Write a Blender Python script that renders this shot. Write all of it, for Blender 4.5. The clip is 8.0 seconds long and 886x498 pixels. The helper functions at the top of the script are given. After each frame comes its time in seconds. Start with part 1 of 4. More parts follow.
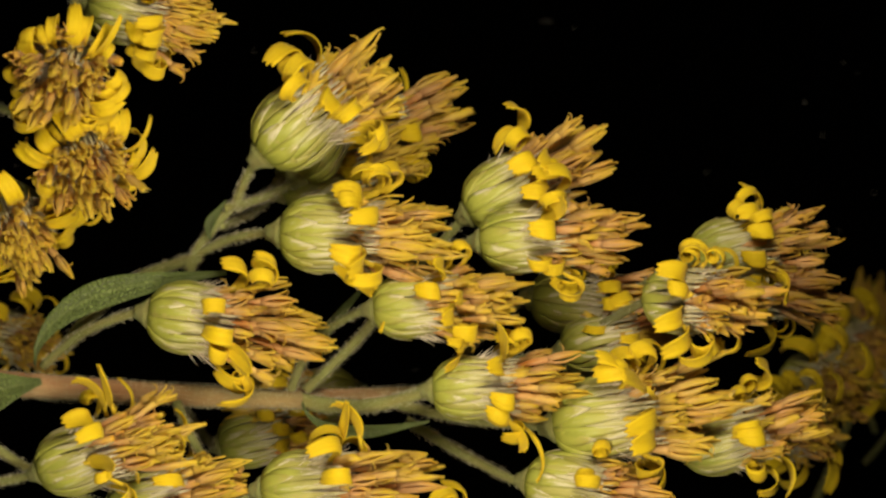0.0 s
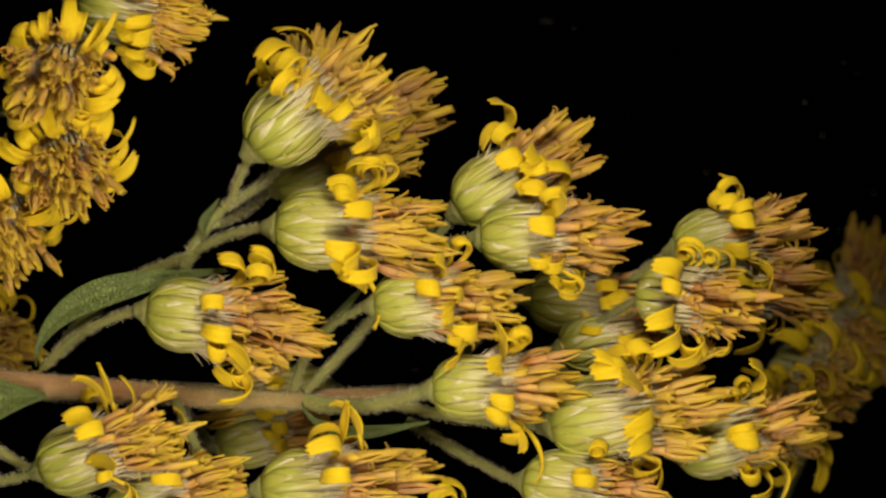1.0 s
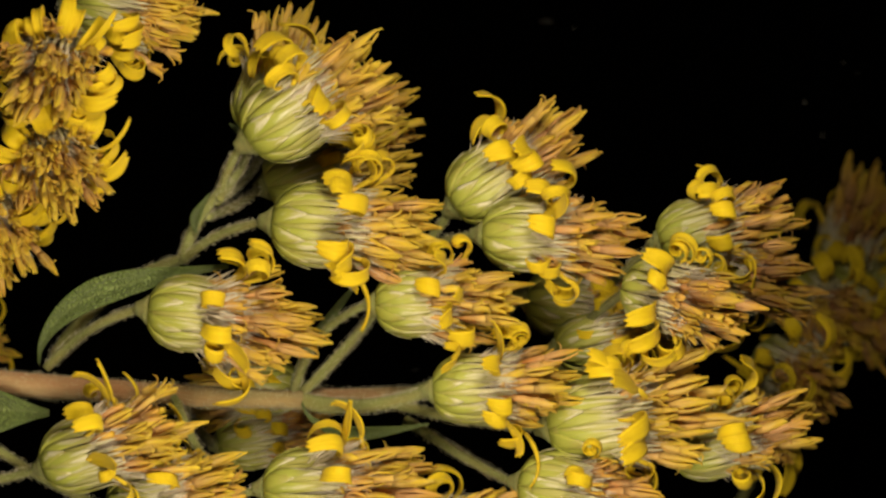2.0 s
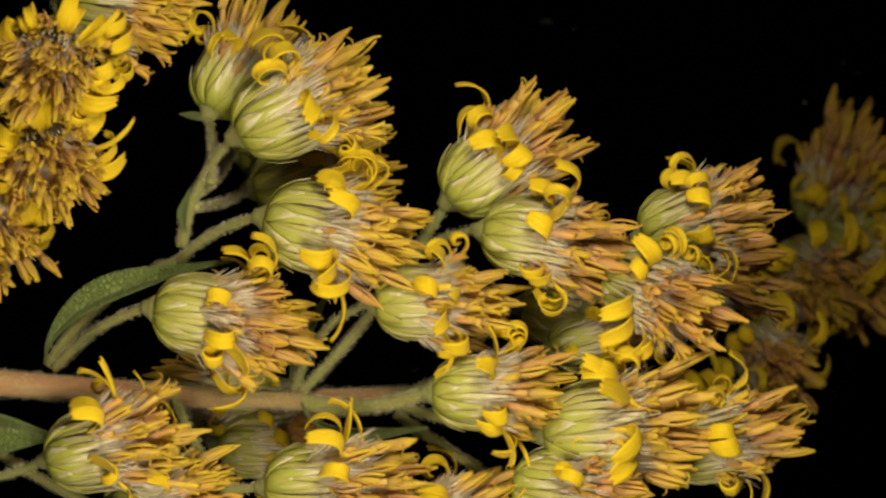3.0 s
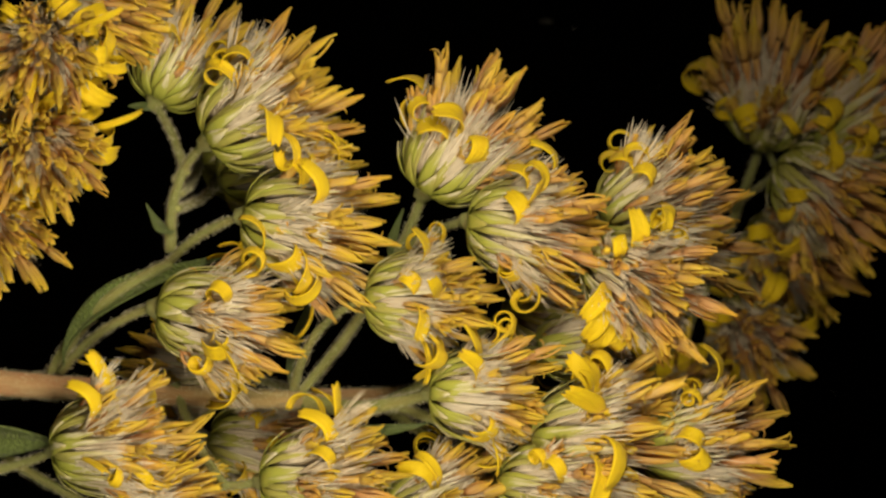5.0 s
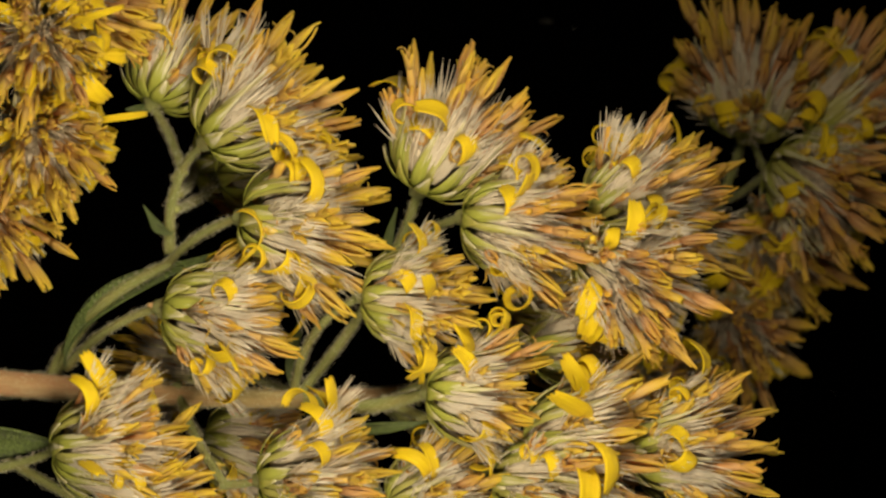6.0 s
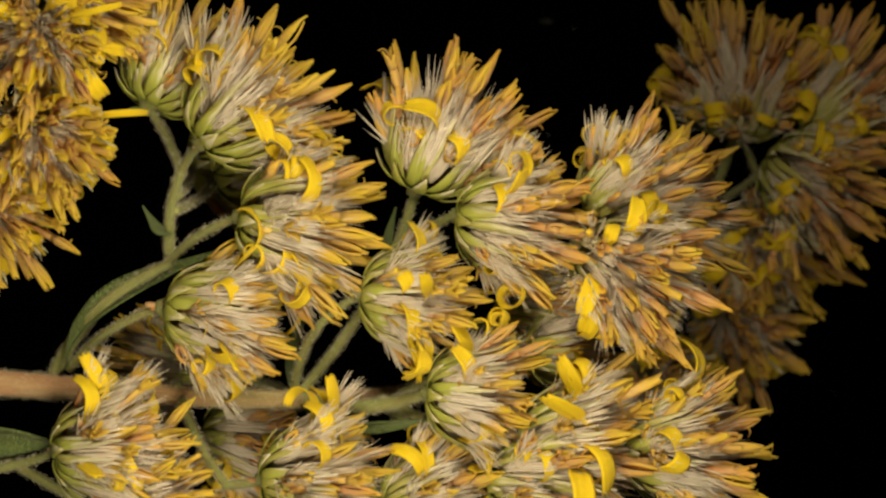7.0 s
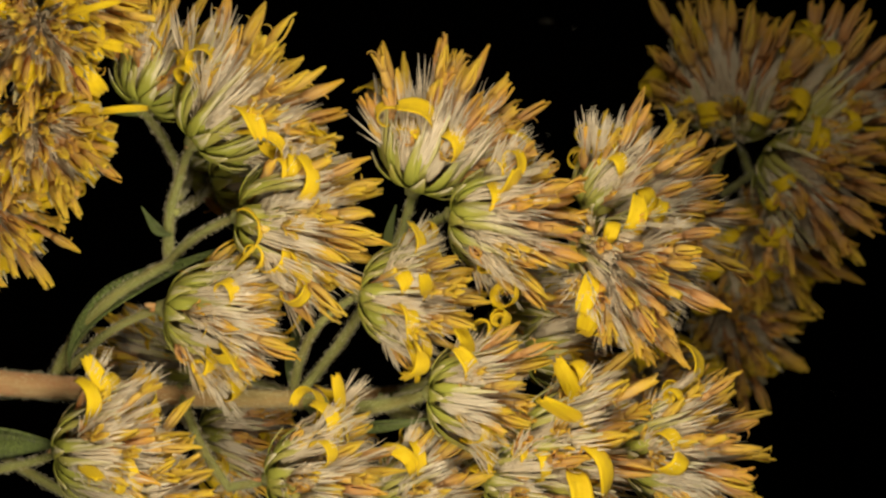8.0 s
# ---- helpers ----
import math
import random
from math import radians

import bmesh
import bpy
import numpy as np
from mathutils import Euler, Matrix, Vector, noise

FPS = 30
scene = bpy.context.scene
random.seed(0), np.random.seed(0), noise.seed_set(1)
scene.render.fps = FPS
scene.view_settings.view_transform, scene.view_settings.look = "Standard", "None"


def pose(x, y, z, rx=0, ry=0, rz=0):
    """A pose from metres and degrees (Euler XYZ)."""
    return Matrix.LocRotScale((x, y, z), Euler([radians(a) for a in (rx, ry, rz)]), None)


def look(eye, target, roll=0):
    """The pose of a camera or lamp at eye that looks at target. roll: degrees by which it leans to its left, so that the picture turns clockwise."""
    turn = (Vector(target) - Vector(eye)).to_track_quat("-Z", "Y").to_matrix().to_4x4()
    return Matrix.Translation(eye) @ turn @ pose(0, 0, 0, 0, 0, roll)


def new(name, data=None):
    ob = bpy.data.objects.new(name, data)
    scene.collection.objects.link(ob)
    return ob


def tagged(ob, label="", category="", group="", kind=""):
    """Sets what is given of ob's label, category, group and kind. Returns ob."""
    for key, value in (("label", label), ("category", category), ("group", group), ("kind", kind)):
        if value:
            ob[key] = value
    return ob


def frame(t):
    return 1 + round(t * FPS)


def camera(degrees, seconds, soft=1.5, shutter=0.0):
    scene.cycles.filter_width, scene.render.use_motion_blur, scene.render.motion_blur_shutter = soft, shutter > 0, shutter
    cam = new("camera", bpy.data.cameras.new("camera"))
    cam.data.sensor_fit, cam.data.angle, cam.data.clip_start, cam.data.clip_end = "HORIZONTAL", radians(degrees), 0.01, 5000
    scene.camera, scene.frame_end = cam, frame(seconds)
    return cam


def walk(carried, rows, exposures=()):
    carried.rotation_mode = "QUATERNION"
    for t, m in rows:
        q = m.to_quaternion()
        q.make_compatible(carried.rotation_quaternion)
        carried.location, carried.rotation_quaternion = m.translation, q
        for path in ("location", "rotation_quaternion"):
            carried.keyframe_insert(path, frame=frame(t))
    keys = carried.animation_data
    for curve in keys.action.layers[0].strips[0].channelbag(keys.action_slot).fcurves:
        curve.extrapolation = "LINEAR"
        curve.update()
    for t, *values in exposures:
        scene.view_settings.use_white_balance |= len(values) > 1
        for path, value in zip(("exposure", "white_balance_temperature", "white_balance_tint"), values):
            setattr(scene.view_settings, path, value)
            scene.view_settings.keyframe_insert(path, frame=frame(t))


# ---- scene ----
# A drying goldenrod spray in front of black cloth, filmed in time lapse at close range.
# Sizes below are in millimetres and turned into metres by MM.
MM = 0.001
cam = camera(10.182, 8.0, soft=2.5)
cam.data.dof.use_dof, cam.data.dof.focus_distance, cam.data.dof.aperture_fstop = True, 0.2195, 260.0
walk(cam, [(0.0, look((0, -0.22, 0), (0, 0, 0))), (8.0, look((0, -0.22, 0), (0, 0, 0)))])

# ---- light: two soft boxes beside the lens, a dark studio round them ----
world = bpy.data.worlds.new("studio_dark")
scene.world = world
world.use_nodes = True
world.node_tree.nodes["Background"].inputs[0].default_value = (1.0, 0.95, 0.9, 1)
world.node_tree.nodes["Background"].inputs[1].default_value = 0.004


def soft_box(name, eye, target, size, power, colour):
    data = bpy.data.lights.new(name, "AREA")
    data.shape, data.size, data.energy, data.color = "DISK", size * MM, power, colour
    ob = new(name, data)
    ob.matrix_world = look([c * MM for c in eye], [c * MM for c in target])
    return ob


soft_box("soft_box_key", (8, -54, 24), (3, 0, -3), 19, 0.0312, (1.0, 0.84, 0.55))
soft_box("soft_box_fill", (-7, -54, -25), (0, 0, -3), 19, 0.0288, (1.0, 0.84, 0.55))
scene.view_settings.exposure = 0.0


# ---- materials ----
class Nodes:
    """A small builder for one node material."""

    def __init__(self, name):
        self.mat = bpy.data.materials.new(name)
        self.mat.use_nodes = True
        self.tree = self.mat.node_tree
        self.tree.nodes.clear()

    def add(self, kind, **settings):
        node = self.tree.nodes.new(kind)
        for key, value in settings.items():
            if key == "blend":
                node.blend_type = value
            elif key == "operation":
                node.operation = value
            elif key == "data_type":
                node.data_type = value
        return node

    def link(self, a, b):
        self.tree.links.new(a, b)

    def ramp(self, factor, stops):
        node = self.add("ShaderNodeValToRGB")
        el = node.color_ramp.elements
        while len(el) < len(stops):
            el.new(0.5)
        for e, (p, c) in zip(el, stops):
            e.position, e.color = p, (*c, 1)
        self.link(factor, node.inputs[0])
        return node.outputs[0]

    def mix(self, factor, a, b, blend="MIX"):
        node = self.add("ShaderNodeMixRGB", blend=blend)
        for sock, value in zip(node.inputs, (factor, a, b)):
            if isinstance(value, (int, float)):
                sock.default_value = value
            elif isinstance(value, tuple):
                sock.default_value = (*value, 1)
            else:
                self.link(value, sock)
        return node.outputs[0]

    def math(self, op, a, b=0.0):
        node = self.add("ShaderNodeMath", operation=op)
        for sock, value in zip(node.inputs, (a, b)):
            if isinstance(value, (int, float)):
                sock.default_value = value
            else:
                self.link(value, sock)
        return node.outputs[0]

    def uv(self):
        node = self.add("ShaderNodeSeparateXYZ")
        self.link(self.add("ShaderNodeTexCoord").outputs["UV"], node.inputs[0])
        return node.outputs[0], node.outputs[1]

    def noise(self, scale, stretch=(1, 1, 1), detail=3.0, source="Object"):
        """Noise on the object's own space (per metre) or on its UV, shifted from object to object."""
        coord = self.add("ShaderNodeTexCoord").outputs[source]
        shift = self.add("ShaderNodeVectorMath", operation="ADD")
        scaled = self.add("ShaderNodeVectorMath", operation="MULTIPLY")
        self.link(coord, scaled.inputs[0])
        scaled.inputs[1].default_value = stretch
        self.link(scaled.outputs[0], shift.inputs[0])
        far = self.math("MULTIPLY", self.random(), 7.3)
        self.link(far, shift.inputs[1])
        tex = self.add("ShaderNodeTexNoise")
        tex.inputs["Scale"].default_value = scale
        tex.inputs["Detail"].default_value = detail
        self.link(shift.outputs[0], tex.inputs["Vector"])
        return tex.outputs["Fac"]

    def random(self):
        return self.add("ShaderNodeObjectInfo").outputs["Random"]

    def finish(self, colour, rough=0.5, bump=None, depth=0.00004, thin=0.0, sheen=0.0, specular=0.35, glow_colour=None):
        bsdf = self.add("ShaderNodeBsdfPrincipled")
        self.link(colour, bsdf.inputs["Base Color"])
        bsdf.inputs["Roughness"].default_value = rough
        bsdf.inputs["Specular IOR Level"].default_value = specular
        bsdf.inputs["Sheen Weight"].default_value = sheen
        if bump is not None:
            node = self.add("ShaderNodeBump")
            node.inputs["Distance"].default_value = depth
            node.inputs["Strength"].default_value = 0.8
            self.link(bump, node.inputs["Height"])
            self.link(node.outputs[0], bsdf.inputs["Normal"])
        out = self.add("ShaderNodeOutputMaterial")
        shader = bsdf.outputs[0]
        if thin > 0:
            see = self.add("ShaderNodeBsdfTranslucent")
            self.link(colour, see.inputs["Color"])
            both = self.add("ShaderNodeMixShader")
            both.inputs[0].default_value = thin
            self.link(shader, both.inputs[1])
            self.link(see.outputs[0], both.inputs[2])
            shader = both.outputs[0]
        self.link(shader, out.inputs[0])
        return self.mat


def petal_material():
    n = Nodes("petal_yellow")
    u, v = n.uv()
    tone = n.ramp(v, [(0.0, (0.68, 0.54, 0.05)), (0.25, (0.88, 0.70, 0.016)), (0.8, (0.90, 0.73, 0.015)), (1.0, (0.86, 0.66, 0.012))])
    blotch = n.noise(2.2, (1.0, 2.0, 1.0), 3, "UV")
    tone = n.mix(n.math("MULTIPLY", blotch, 0.45), tone, (0.86, 0.56, 0.008))
    tone = n.mix(n.math("MULTIPLY", n.random(), 0.35), tone, (0.90, 0.66, 0.02))
    veins = n.noise(6.0, (4.5, 0.35, 1.0), 2, "UV")
    tone = n.mix(n.ramp(veins, [(0.42, (0.55, 0.55, 0.55)), (0.56, (0, 0, 0))]), tone, (0.74, 0.50, 0.008))
    return n.finish(tone, 0.55, veins, 0.00006, 0.2, 0.1, 0.25)


def corolla_material(name, first, last):
    n = Nodes(name)
    u, v = n.uv()
    uneven = n.noise(2.5, (1.0, 1.0, 1.0), 2, "UV")
    up = n.math("ADD", v, n.math("MULTIPLY", n.math("SUBTRACT", uneven, 0.5), 0.3))
    # orange-brown neck: dried colour plus the warm shade between florets, painted in
    dry = n.ramp(up, [(0.0, (0.66, 0.42, 0.22)), (0.5, (0.60, 0.20, 0.03)), (0.66, (0.76, 0.39, 0.16)), (0.80, (0.86, 0.54, 0.27)), (0.91, (0.89, 0.55, 0.12)), (1.0, (0.92, 0.60, 0.05))])
    fresh = n.ramp(up, [(0.0, (0.76, 0.58, 0.34)), (0.5, (0.74, 0.38, 0.11)), (0.64, (0.86, 0.56, 0.21)), (0.76, (0.92, 0.68, 0.19)), (0.88, (0.94, 0.72, 0.07)), (1.0, (0.95, 0.76, 0.05))])
    pick = n.ramp(n.random(), [(first, (0, 0, 0)), (min(1.0, last), (1, 1, 1))])
    tone = n.mix(pick, dry, fresh)
    pale = n.noise(3.0, (2.0, 2.5, 1.0), 3, "UV")
    tone = n.mix(n.ramp(pale, [(0.5, (0, 0, 0)), (0.72, (0.5, 0.5, 0.5))]), tone, (0.82, 0.62, 0.38))
    grain = n.noise(9.0, (5.0, 0.5, 1.0), 2, "UV")
    tone = n.mix(n.ramp(grain, [(0.32, (0.45, 0.45, 0.45)), (0.52, (0, 0, 0))]), tone, (0.62, 0.30, 0.05))
    return n.finish(tone, 0.5, grain, 0.00004, 0.38, 0.1, 0.35)


def pappus_material():
    n = Nodes("pappus_white")
    u, v = n.uv()
    tone = n.ramp(v, [(0.0, (0.88, 0.78, 0.58)), (0.3, (0.98, 0.93, 0.84)), (1.0, (0.99, 0.94, 0.86))])
    # random tan tint paints in warm light bounced from the florets
    tone = n.mix(n.math("MULTIPLY", n.random(), 0.3), tone, (0.93, 0.78, 0.58))
    return n.finish(tone, 0.26, None, 0, 0.45, 0.0, 1.0)


def bract_material(name, low, high, tip, papery):
    n = Nodes(name)
    u, v = n.uv()
    green = n.ramp(v, [(0.0, low), (0.3, tuple(0.5 * (a + b) for a, b in zip(low, high))), (0.65, high), (1.0, tip)])
    cloud = n.noise(1.6, (1.0, 1.4, 1.0), 3, "UV")
    silk = n.noise(5.0, (4.0, 0.4, 1.0), 3, "UV")
    spread = n.math("ADD", n.math("MULTIPLY", n.math("SUBTRACT", cloud, 0.5), 2.6), n.math("MULTIPLY", n.math("SUBTRACT", silk, 0.5), 0.9))
    spread = n.math("ADD", spread, n.math("MULTIPLY", n.math("SUBTRACT", v, papery), 1.5))
    # pale membrane, and with it the cup's white glossy highlights painted into the colour
    skin_and_glint = n.ramp(spread, [(0.10, (0, 0, 0)), (0.50, (0.9, 0.9, 0.9))])
    tone = n.mix(n.math("MULTIPLY", cloud, 0.5), green, (0.30, 0.36, 0.05))
    tone = n.mix(skin_and_glint, tone, (0.84, 0.80, 0.66))
    edge = n.ramp(n.math("ABSOLUTE", n.math("SUBTRACT", u, 0.5)), [(0.42, (0, 0, 0)), (0.5, (0.15, 0.15, 0.15))])
    tone = n.mix(edge, tone, (0.46, 0.40, 0.16))
    tone = n.mix(n.math("MULTIPLY", n.random(), 0.3), tone, (0.44, 0.42, 0.08))
    return n.finish(tone, 0.3, silk, 0.00003, 0.2, 0.0, 0.6)


def stalk_material(name, low, high, rust, green=0.0):
    n = Nodes(name)
    u, v = n.uv()
    ribs = n.noise(7.0, (8.0, 0.7, 1.0), 3, "UV")
    big = n.noise(2.0, (2.0, 2.0, 1.0), 3, "UV")
    tone = n.mix(ribs, low, high)
    tone = n.mix(n.ramp(big, [(0.4, (0, 0, 0)), (0.7, (0.75, 0.75, 0.75))]), tone, rust)
    young = n.ramp(v, [(0.45, (0, 0, 0)), (0.85, (green, green, green))])
    tone = n.mix(young, tone, n.mix(ribs, (0.16, 0.19, 0.06), (0.34, 0.34, 0.15)))
    scurf = n.noise(30.0, (4.0, 1.6, 1.0), 4, "UV")
    tone = n.mix(n.ramp(scurf, [(0.52, (0, 0, 0)), (0.7, (0.35, 0.35, 0.35))]), tone, (0.42, 0.40, 0.20))
    rough = n.math("ADD", ribs, n.math("MULTIPLY", scurf, 0.5))
    return n.finish(tone, 0.6, rough, 0.00016, 0.0, 0.1, 0.25)


def leaf_material():
    n = Nodes("leaf_green")
    u, v = n.uv()
    spots = n.noise(9.0, (1.4, 7.0, 1.0), 4, "UV")
    big = n.noise(3.0, (1.0, 2.0, 1.0), 2, "UV")
    cells = n.add("ShaderNodeTexVoronoi")
    cells.feature = "DISTANCE_TO_EDGE"
    cells.inputs["Scale"].default_value = 1.0
    grid = n.add("ShaderNodeVectorMath", operation="MULTIPLY")
    grid.inputs[1].default_value = (7.0, 46.0, 1.0)
    n.link(n.add("ShaderNodeTexCoord").outputs["UV"], grid.inputs[0])
    n.link(grid.outputs[0], cells.inputs["Vector"])
    net = n.ramp(cells.outputs["Distance"], [(0.0, (0, 0, 0)), (0.28, (1, 1, 1))])
    tone = n.mix(n.ramp(spots, [(0.35, (0, 0, 0)), (0.65, (1, 1, 1))]), (0.10, 0.17, 0.04), (0.25, 0.34, 0.10))
    tone = n.mix(n.math("MULTIPLY", big, 0.5), tone, (0.24, 0.30, 0.08))
    tone = n.mix(net, n.mix(0.5, tone, (0.08, 0.12, 0.03)), tone)
    rib = n.ramp(n.math("ABSOLUTE", n.math("SUBTRACT", u, 0.5)), [(0.0, (0.6, 0.6, 0.6)), (0.07, (0, 0, 0))])
    tone = n.mix(rib, tone, (0.26, 0.32, 0.13))
    return n.finish(tone, 0.5, n.math("ADD", spots, net), 0.00022, 0.12, 0.1, 0.35)


def hair_material():
    n = Nodes("stalk_hair")
    tone = n.mix(n.random(), (0.74, 0.72, 0.56), (0.84, 0.80, 0.66))
    return n.finish(tone, 0.5, None, 0, 0.3)


def cloth_material():
    n = Nodes("black_cloth")
    weave = n.noise(900.0, (1, 1, 1), 3)
    tone = n.mix(weave, (0.0006, 0.0006, 0.0006), (0.0018, 0.0017, 0.0016))
    return n.finish(tone, 1.0, weave, 0.0001, 0.0, 0.0, 0.0)


def dust_material():
    n = Nodes("dust")
    tone = n.mix(n.random(), (0.7, 0.68, 0.66), (0.8, 0.78, 0.75))
    return n.finish(tone, 0.8)


PETAL, PAPPUS = petal_material(), pappus_material()
BRACT = bract_material("bract_green", (0.25, 0.30, 0.045), (0.53, 0.56, 0.12), (0.55, 0.46, 0.17), 0.66)
# the inner scales are thin and papery, with more of the painted white highlights
PAPERY = bract_material("bract_papery", (0.42, 0.40, 0.10), (0.60, 0.56, 0.20), (0.68, 0.56, 0.30), 0.52)
# the florets of the rim have dried, most of those inside are fresh
FRESH, DRIED = corolla_material("disc_corolla", 0.0, 0.42), corolla_material("rim_corolla", 0.25, 0.9)
STALK = stalk_material("stalk_green", (0.17, 0.21, 0.055), (0.34, 0.36, 0.13), (0.25, 0.22, 0.07))
STEM = stalk_material("stem_tan", (0.24, 0.13, 0.06), (0.60, 0.44, 0.25), (0.44, 0.17, 0.08), 0.5)
LEAF, HAIR, CLOTH, DUST = leaf_material(), hair_material(), cloth_material(), dust_material()

# ---- mesh helpers ----
rng = random.Random(11)


def finished(name, bm, material, smooth=True):
    """A mesh of a bmesh built in millimetres."""
    bmesh.ops.recalc_face_normals(bm, faces=bm.faces)
    bmesh.ops.scale(bm, vec=(MM, MM, MM), verts=bm.verts)
    mesh = bpy.data.meshes.new(name)
    bm.to_mesh(mesh)
    bm.free()
    mesh.materials.append(material)
    if smooth:
        mesh.shade_smooth()
    return mesh


def put(name, mesh, parent, label=""):
    """Links a mesh as one part under its thing."""
    ob = new(name, mesh)
    ob.parent = parent
    return tagged(ob, label)


def sheet(bm, nu, nv, place, thick):
    """A thin closed sheet: place(u, v) gives the point and the normal."""
    uv = bm.loops.layers.uv.verify()
    sides = []
    for sign in (0.5, -0.5):
        rows = []
        for j in range(nv + 1):
            row = []
            for i in range(nu + 1):
                p, nrm = place(i / nu, j / nv)
                row.append(bm.verts.new(p + nrm * thick * sign))
            rows.append(row)
        sides.append(rows)

    def face(vs, cs):
        try:
            f = bm.faces.new(vs)
        except ValueError:
            return
        for lp, c in zip(f.loops, cs):
            lp[uv].uv = c

    for rows, flip in zip(sides, (False, True)):
        for j in range(nv):
            for i in range(nu):
                q = [(i, j), (i + 1, j), (i + 1, j + 1), (i, j + 1)]
                if flip:
                    q.reverse()
                face([rows[b][a] for a, b in q], [(a / nu, b / nv) for a, b in q])
    rim = [(i, 0) for i in range(nu)] + [(nu, j) for j in range(nv)] + [(i, nv) for i in range(nu, 0, -1)] + [(0, j) for j in range(nv, 0, -1)]
    for a, b in zip(rim, rim[1:] + rim[:1]):
        c = [(x / nu, y / nv) for x, y in (a, b, b, a)]
        face([sides[0][a[1]][a[0]], sides[0][b[1]][b[0]], sides[1][b[1]][b[0]], sides[1][a[1]][a[0]]], c)


def tube(bm, spine, radii, sides=6, v0=0.0, v1=1.0, squash=1.0):
    """A tube round a line of points, closed at both ends."""
    uv = bm.loops.layers.uv.verify()
    n = len(spine)
    rings = []
    side = None
    for k, p in enumerate(spine):
        d = (spine[min(k + 1, n - 1)] - spine[max(k - 1, 0)]).normalized()
        if side is None:
            side = d.orthogonal().normalized()
        side = (side - d * side.dot(d)).normalized()
        other = d.cross(side)
        rings.append([bm.verts.new(p + (side * math.cos(a) + other * math.sin(a) * squash) * radii[k])
                      for a in (2 * math.pi * i / sides for i in range(sides))])
    for k in range(n - 1):
        va, vb = (v0 + (v1 - v0) * q / (n - 1) for q in (k, k + 1))
        for i in range(sides):
            j = (i + 1) % sides
            f = bm.faces.new([rings[k][i], rings[k][j], rings[k + 1][j], rings[k + 1][i]])
            for lp, c in zip(f.loops, ((i / sides, va), ((i + 1) / sides, va), ((i + 1) / sides, vb), (i / sides, vb))):
                lp[uv].uv = c
    bm.faces.new(rings[0][::-1])
    bm.faces.new(rings[-1])
    return rings


# ---- the pieces of a flower head, each in a few forms ----
def corolla_mesh(seed, least, most, material):
    """A disc floret: a thin foot, a creased throat and a tip that is a shut bud, a split bud or a star of short lobes, with curled stigmas."""
    r = random.Random(seed)
    bm = bmesh.new()
    long = r.uniform(least, most)
    bx, by = r.uniform(-0.8, 0.8), r.uniform(-0.8, 0.8)
    sway = r.uniform(0, 6.28)

    def axis(z):
        q = z / long
        return Vector((bx * q * q + 0.05 * math.sin(5 * q + sway), by * q * q + 0.05 * math.cos(4 * q + sway), z))

    tip = r.choice(("bud", "bud", "split", "split", "split", "star", "star"))
    neck = long * r.uniform(0.46, 0.54)
    mouth = long * (r.uniform(0.70, 0.77) if tip != "star" else r.uniform(0.78, 0.86))
    fat = r.uniform(0.175, 0.24)
    lobe = long - mouth
    zs = [0.8, 1.0, 1.3, 1.5, neck]
    rs = [0.07, 0.14, 0.13, 0.06, 0.075]
    for q in (0.22, 0.45, 0.7, 1.0):
        zs.append(neck + (mouth - neck) * q)
        rs.append(fat * (0.62 + 0.38 * min(1.0, q * 1.5)) * r.uniform(0.88, 1.08))
    if tip == "bud":
        for q, w in ((0.22, 1.1), (0.45, 1.12), (0.65, 0.98), (0.78, 0.7)):
            zs.append(mouth + lobe * q)
            rs.append(fat * w * r.uniform(0.94, 1.05))
    rings = tube(bm, [axis(z) for z in zs], rs, 10, 0.0, 0.75, r.uniform(0.65, 1.0))
    for ring, z in zip(rings, zs):
        if z > neck:
            for i in range(1, 10, 2):
                ring[i].co = ring[i].co.lerp(axis(z), r.uniform(0.16, 0.34))
    for ring in rings[5:]:
        for vert in ring:
            vert.co += Vector((r.gauss(0, 0.022), r.gauss(0, 0.022), r.gauss(0, 0.05)))
    if tip == "bud":
        for vert in rings[-1]:
            vert.co.z += r.uniform(-0.1, 0.3)
    else:
        count = 5 if tip == "star" else 4
        turn = r.uniform(0, 6.28)
        for i in range(count):
            a = turn + 2 * math.pi * i / count + r.uniform(-0.2, 0.2)
            out = Vector((math.cos(a), math.sin(a), 0))
            across = Vector((-math.sin(a), math.cos(a), 0))
            flare = r.uniform(0.0, 0.45)
            ll = lobe * r.uniform(0.75, 1.1)
            w = r.uniform(0.12, 0.18) if tip == "star" else r.uniform(0.11, 0.165)
            top = axis(mouth)
            swell, curl = r.uniform(0.08, 0.24), r.uniform(-0.12, 0.2)

            def place(u, v, out=out, across=across, flare=flare, ll=ll, w=w, top=top, swell=swell, curl=curl):
                if tip == "star":
                    reach = fat * 0.78 + flare * v
                    rise = (ll + 0.25) * v - 0.25 - 0.9 * flare * v ** 3
                else:
                    reach = fat * 0.78 * (1 - 0.75 * v) + swell * math.sin(v * math.pi) + curl * v ** 3
                    rise = (ll + 0.25) * v - 0.25
                half = w * (1 - 0.7 * v ** 4) + 0.01
                hollow = -0.05 * (2 * u - 1) ** 2
                p = top + out * (reach + hollow) + across * (u - 0.5) * 2 * half + Vector((bx, by, 0)) * 0.3 * v * lobe / long + Vector((0, 0, rise))
                return p, (out + Vector((0, 0, -0.2))).normalized()

            sheet(bm, 2, 4, place, 0.05)
    uv = bm.loops.layers.uv.verify()
    for f in bm.faces:
        for lp in f.loops:
            lp[uv].uv[1] = lp.vert.co.z / long
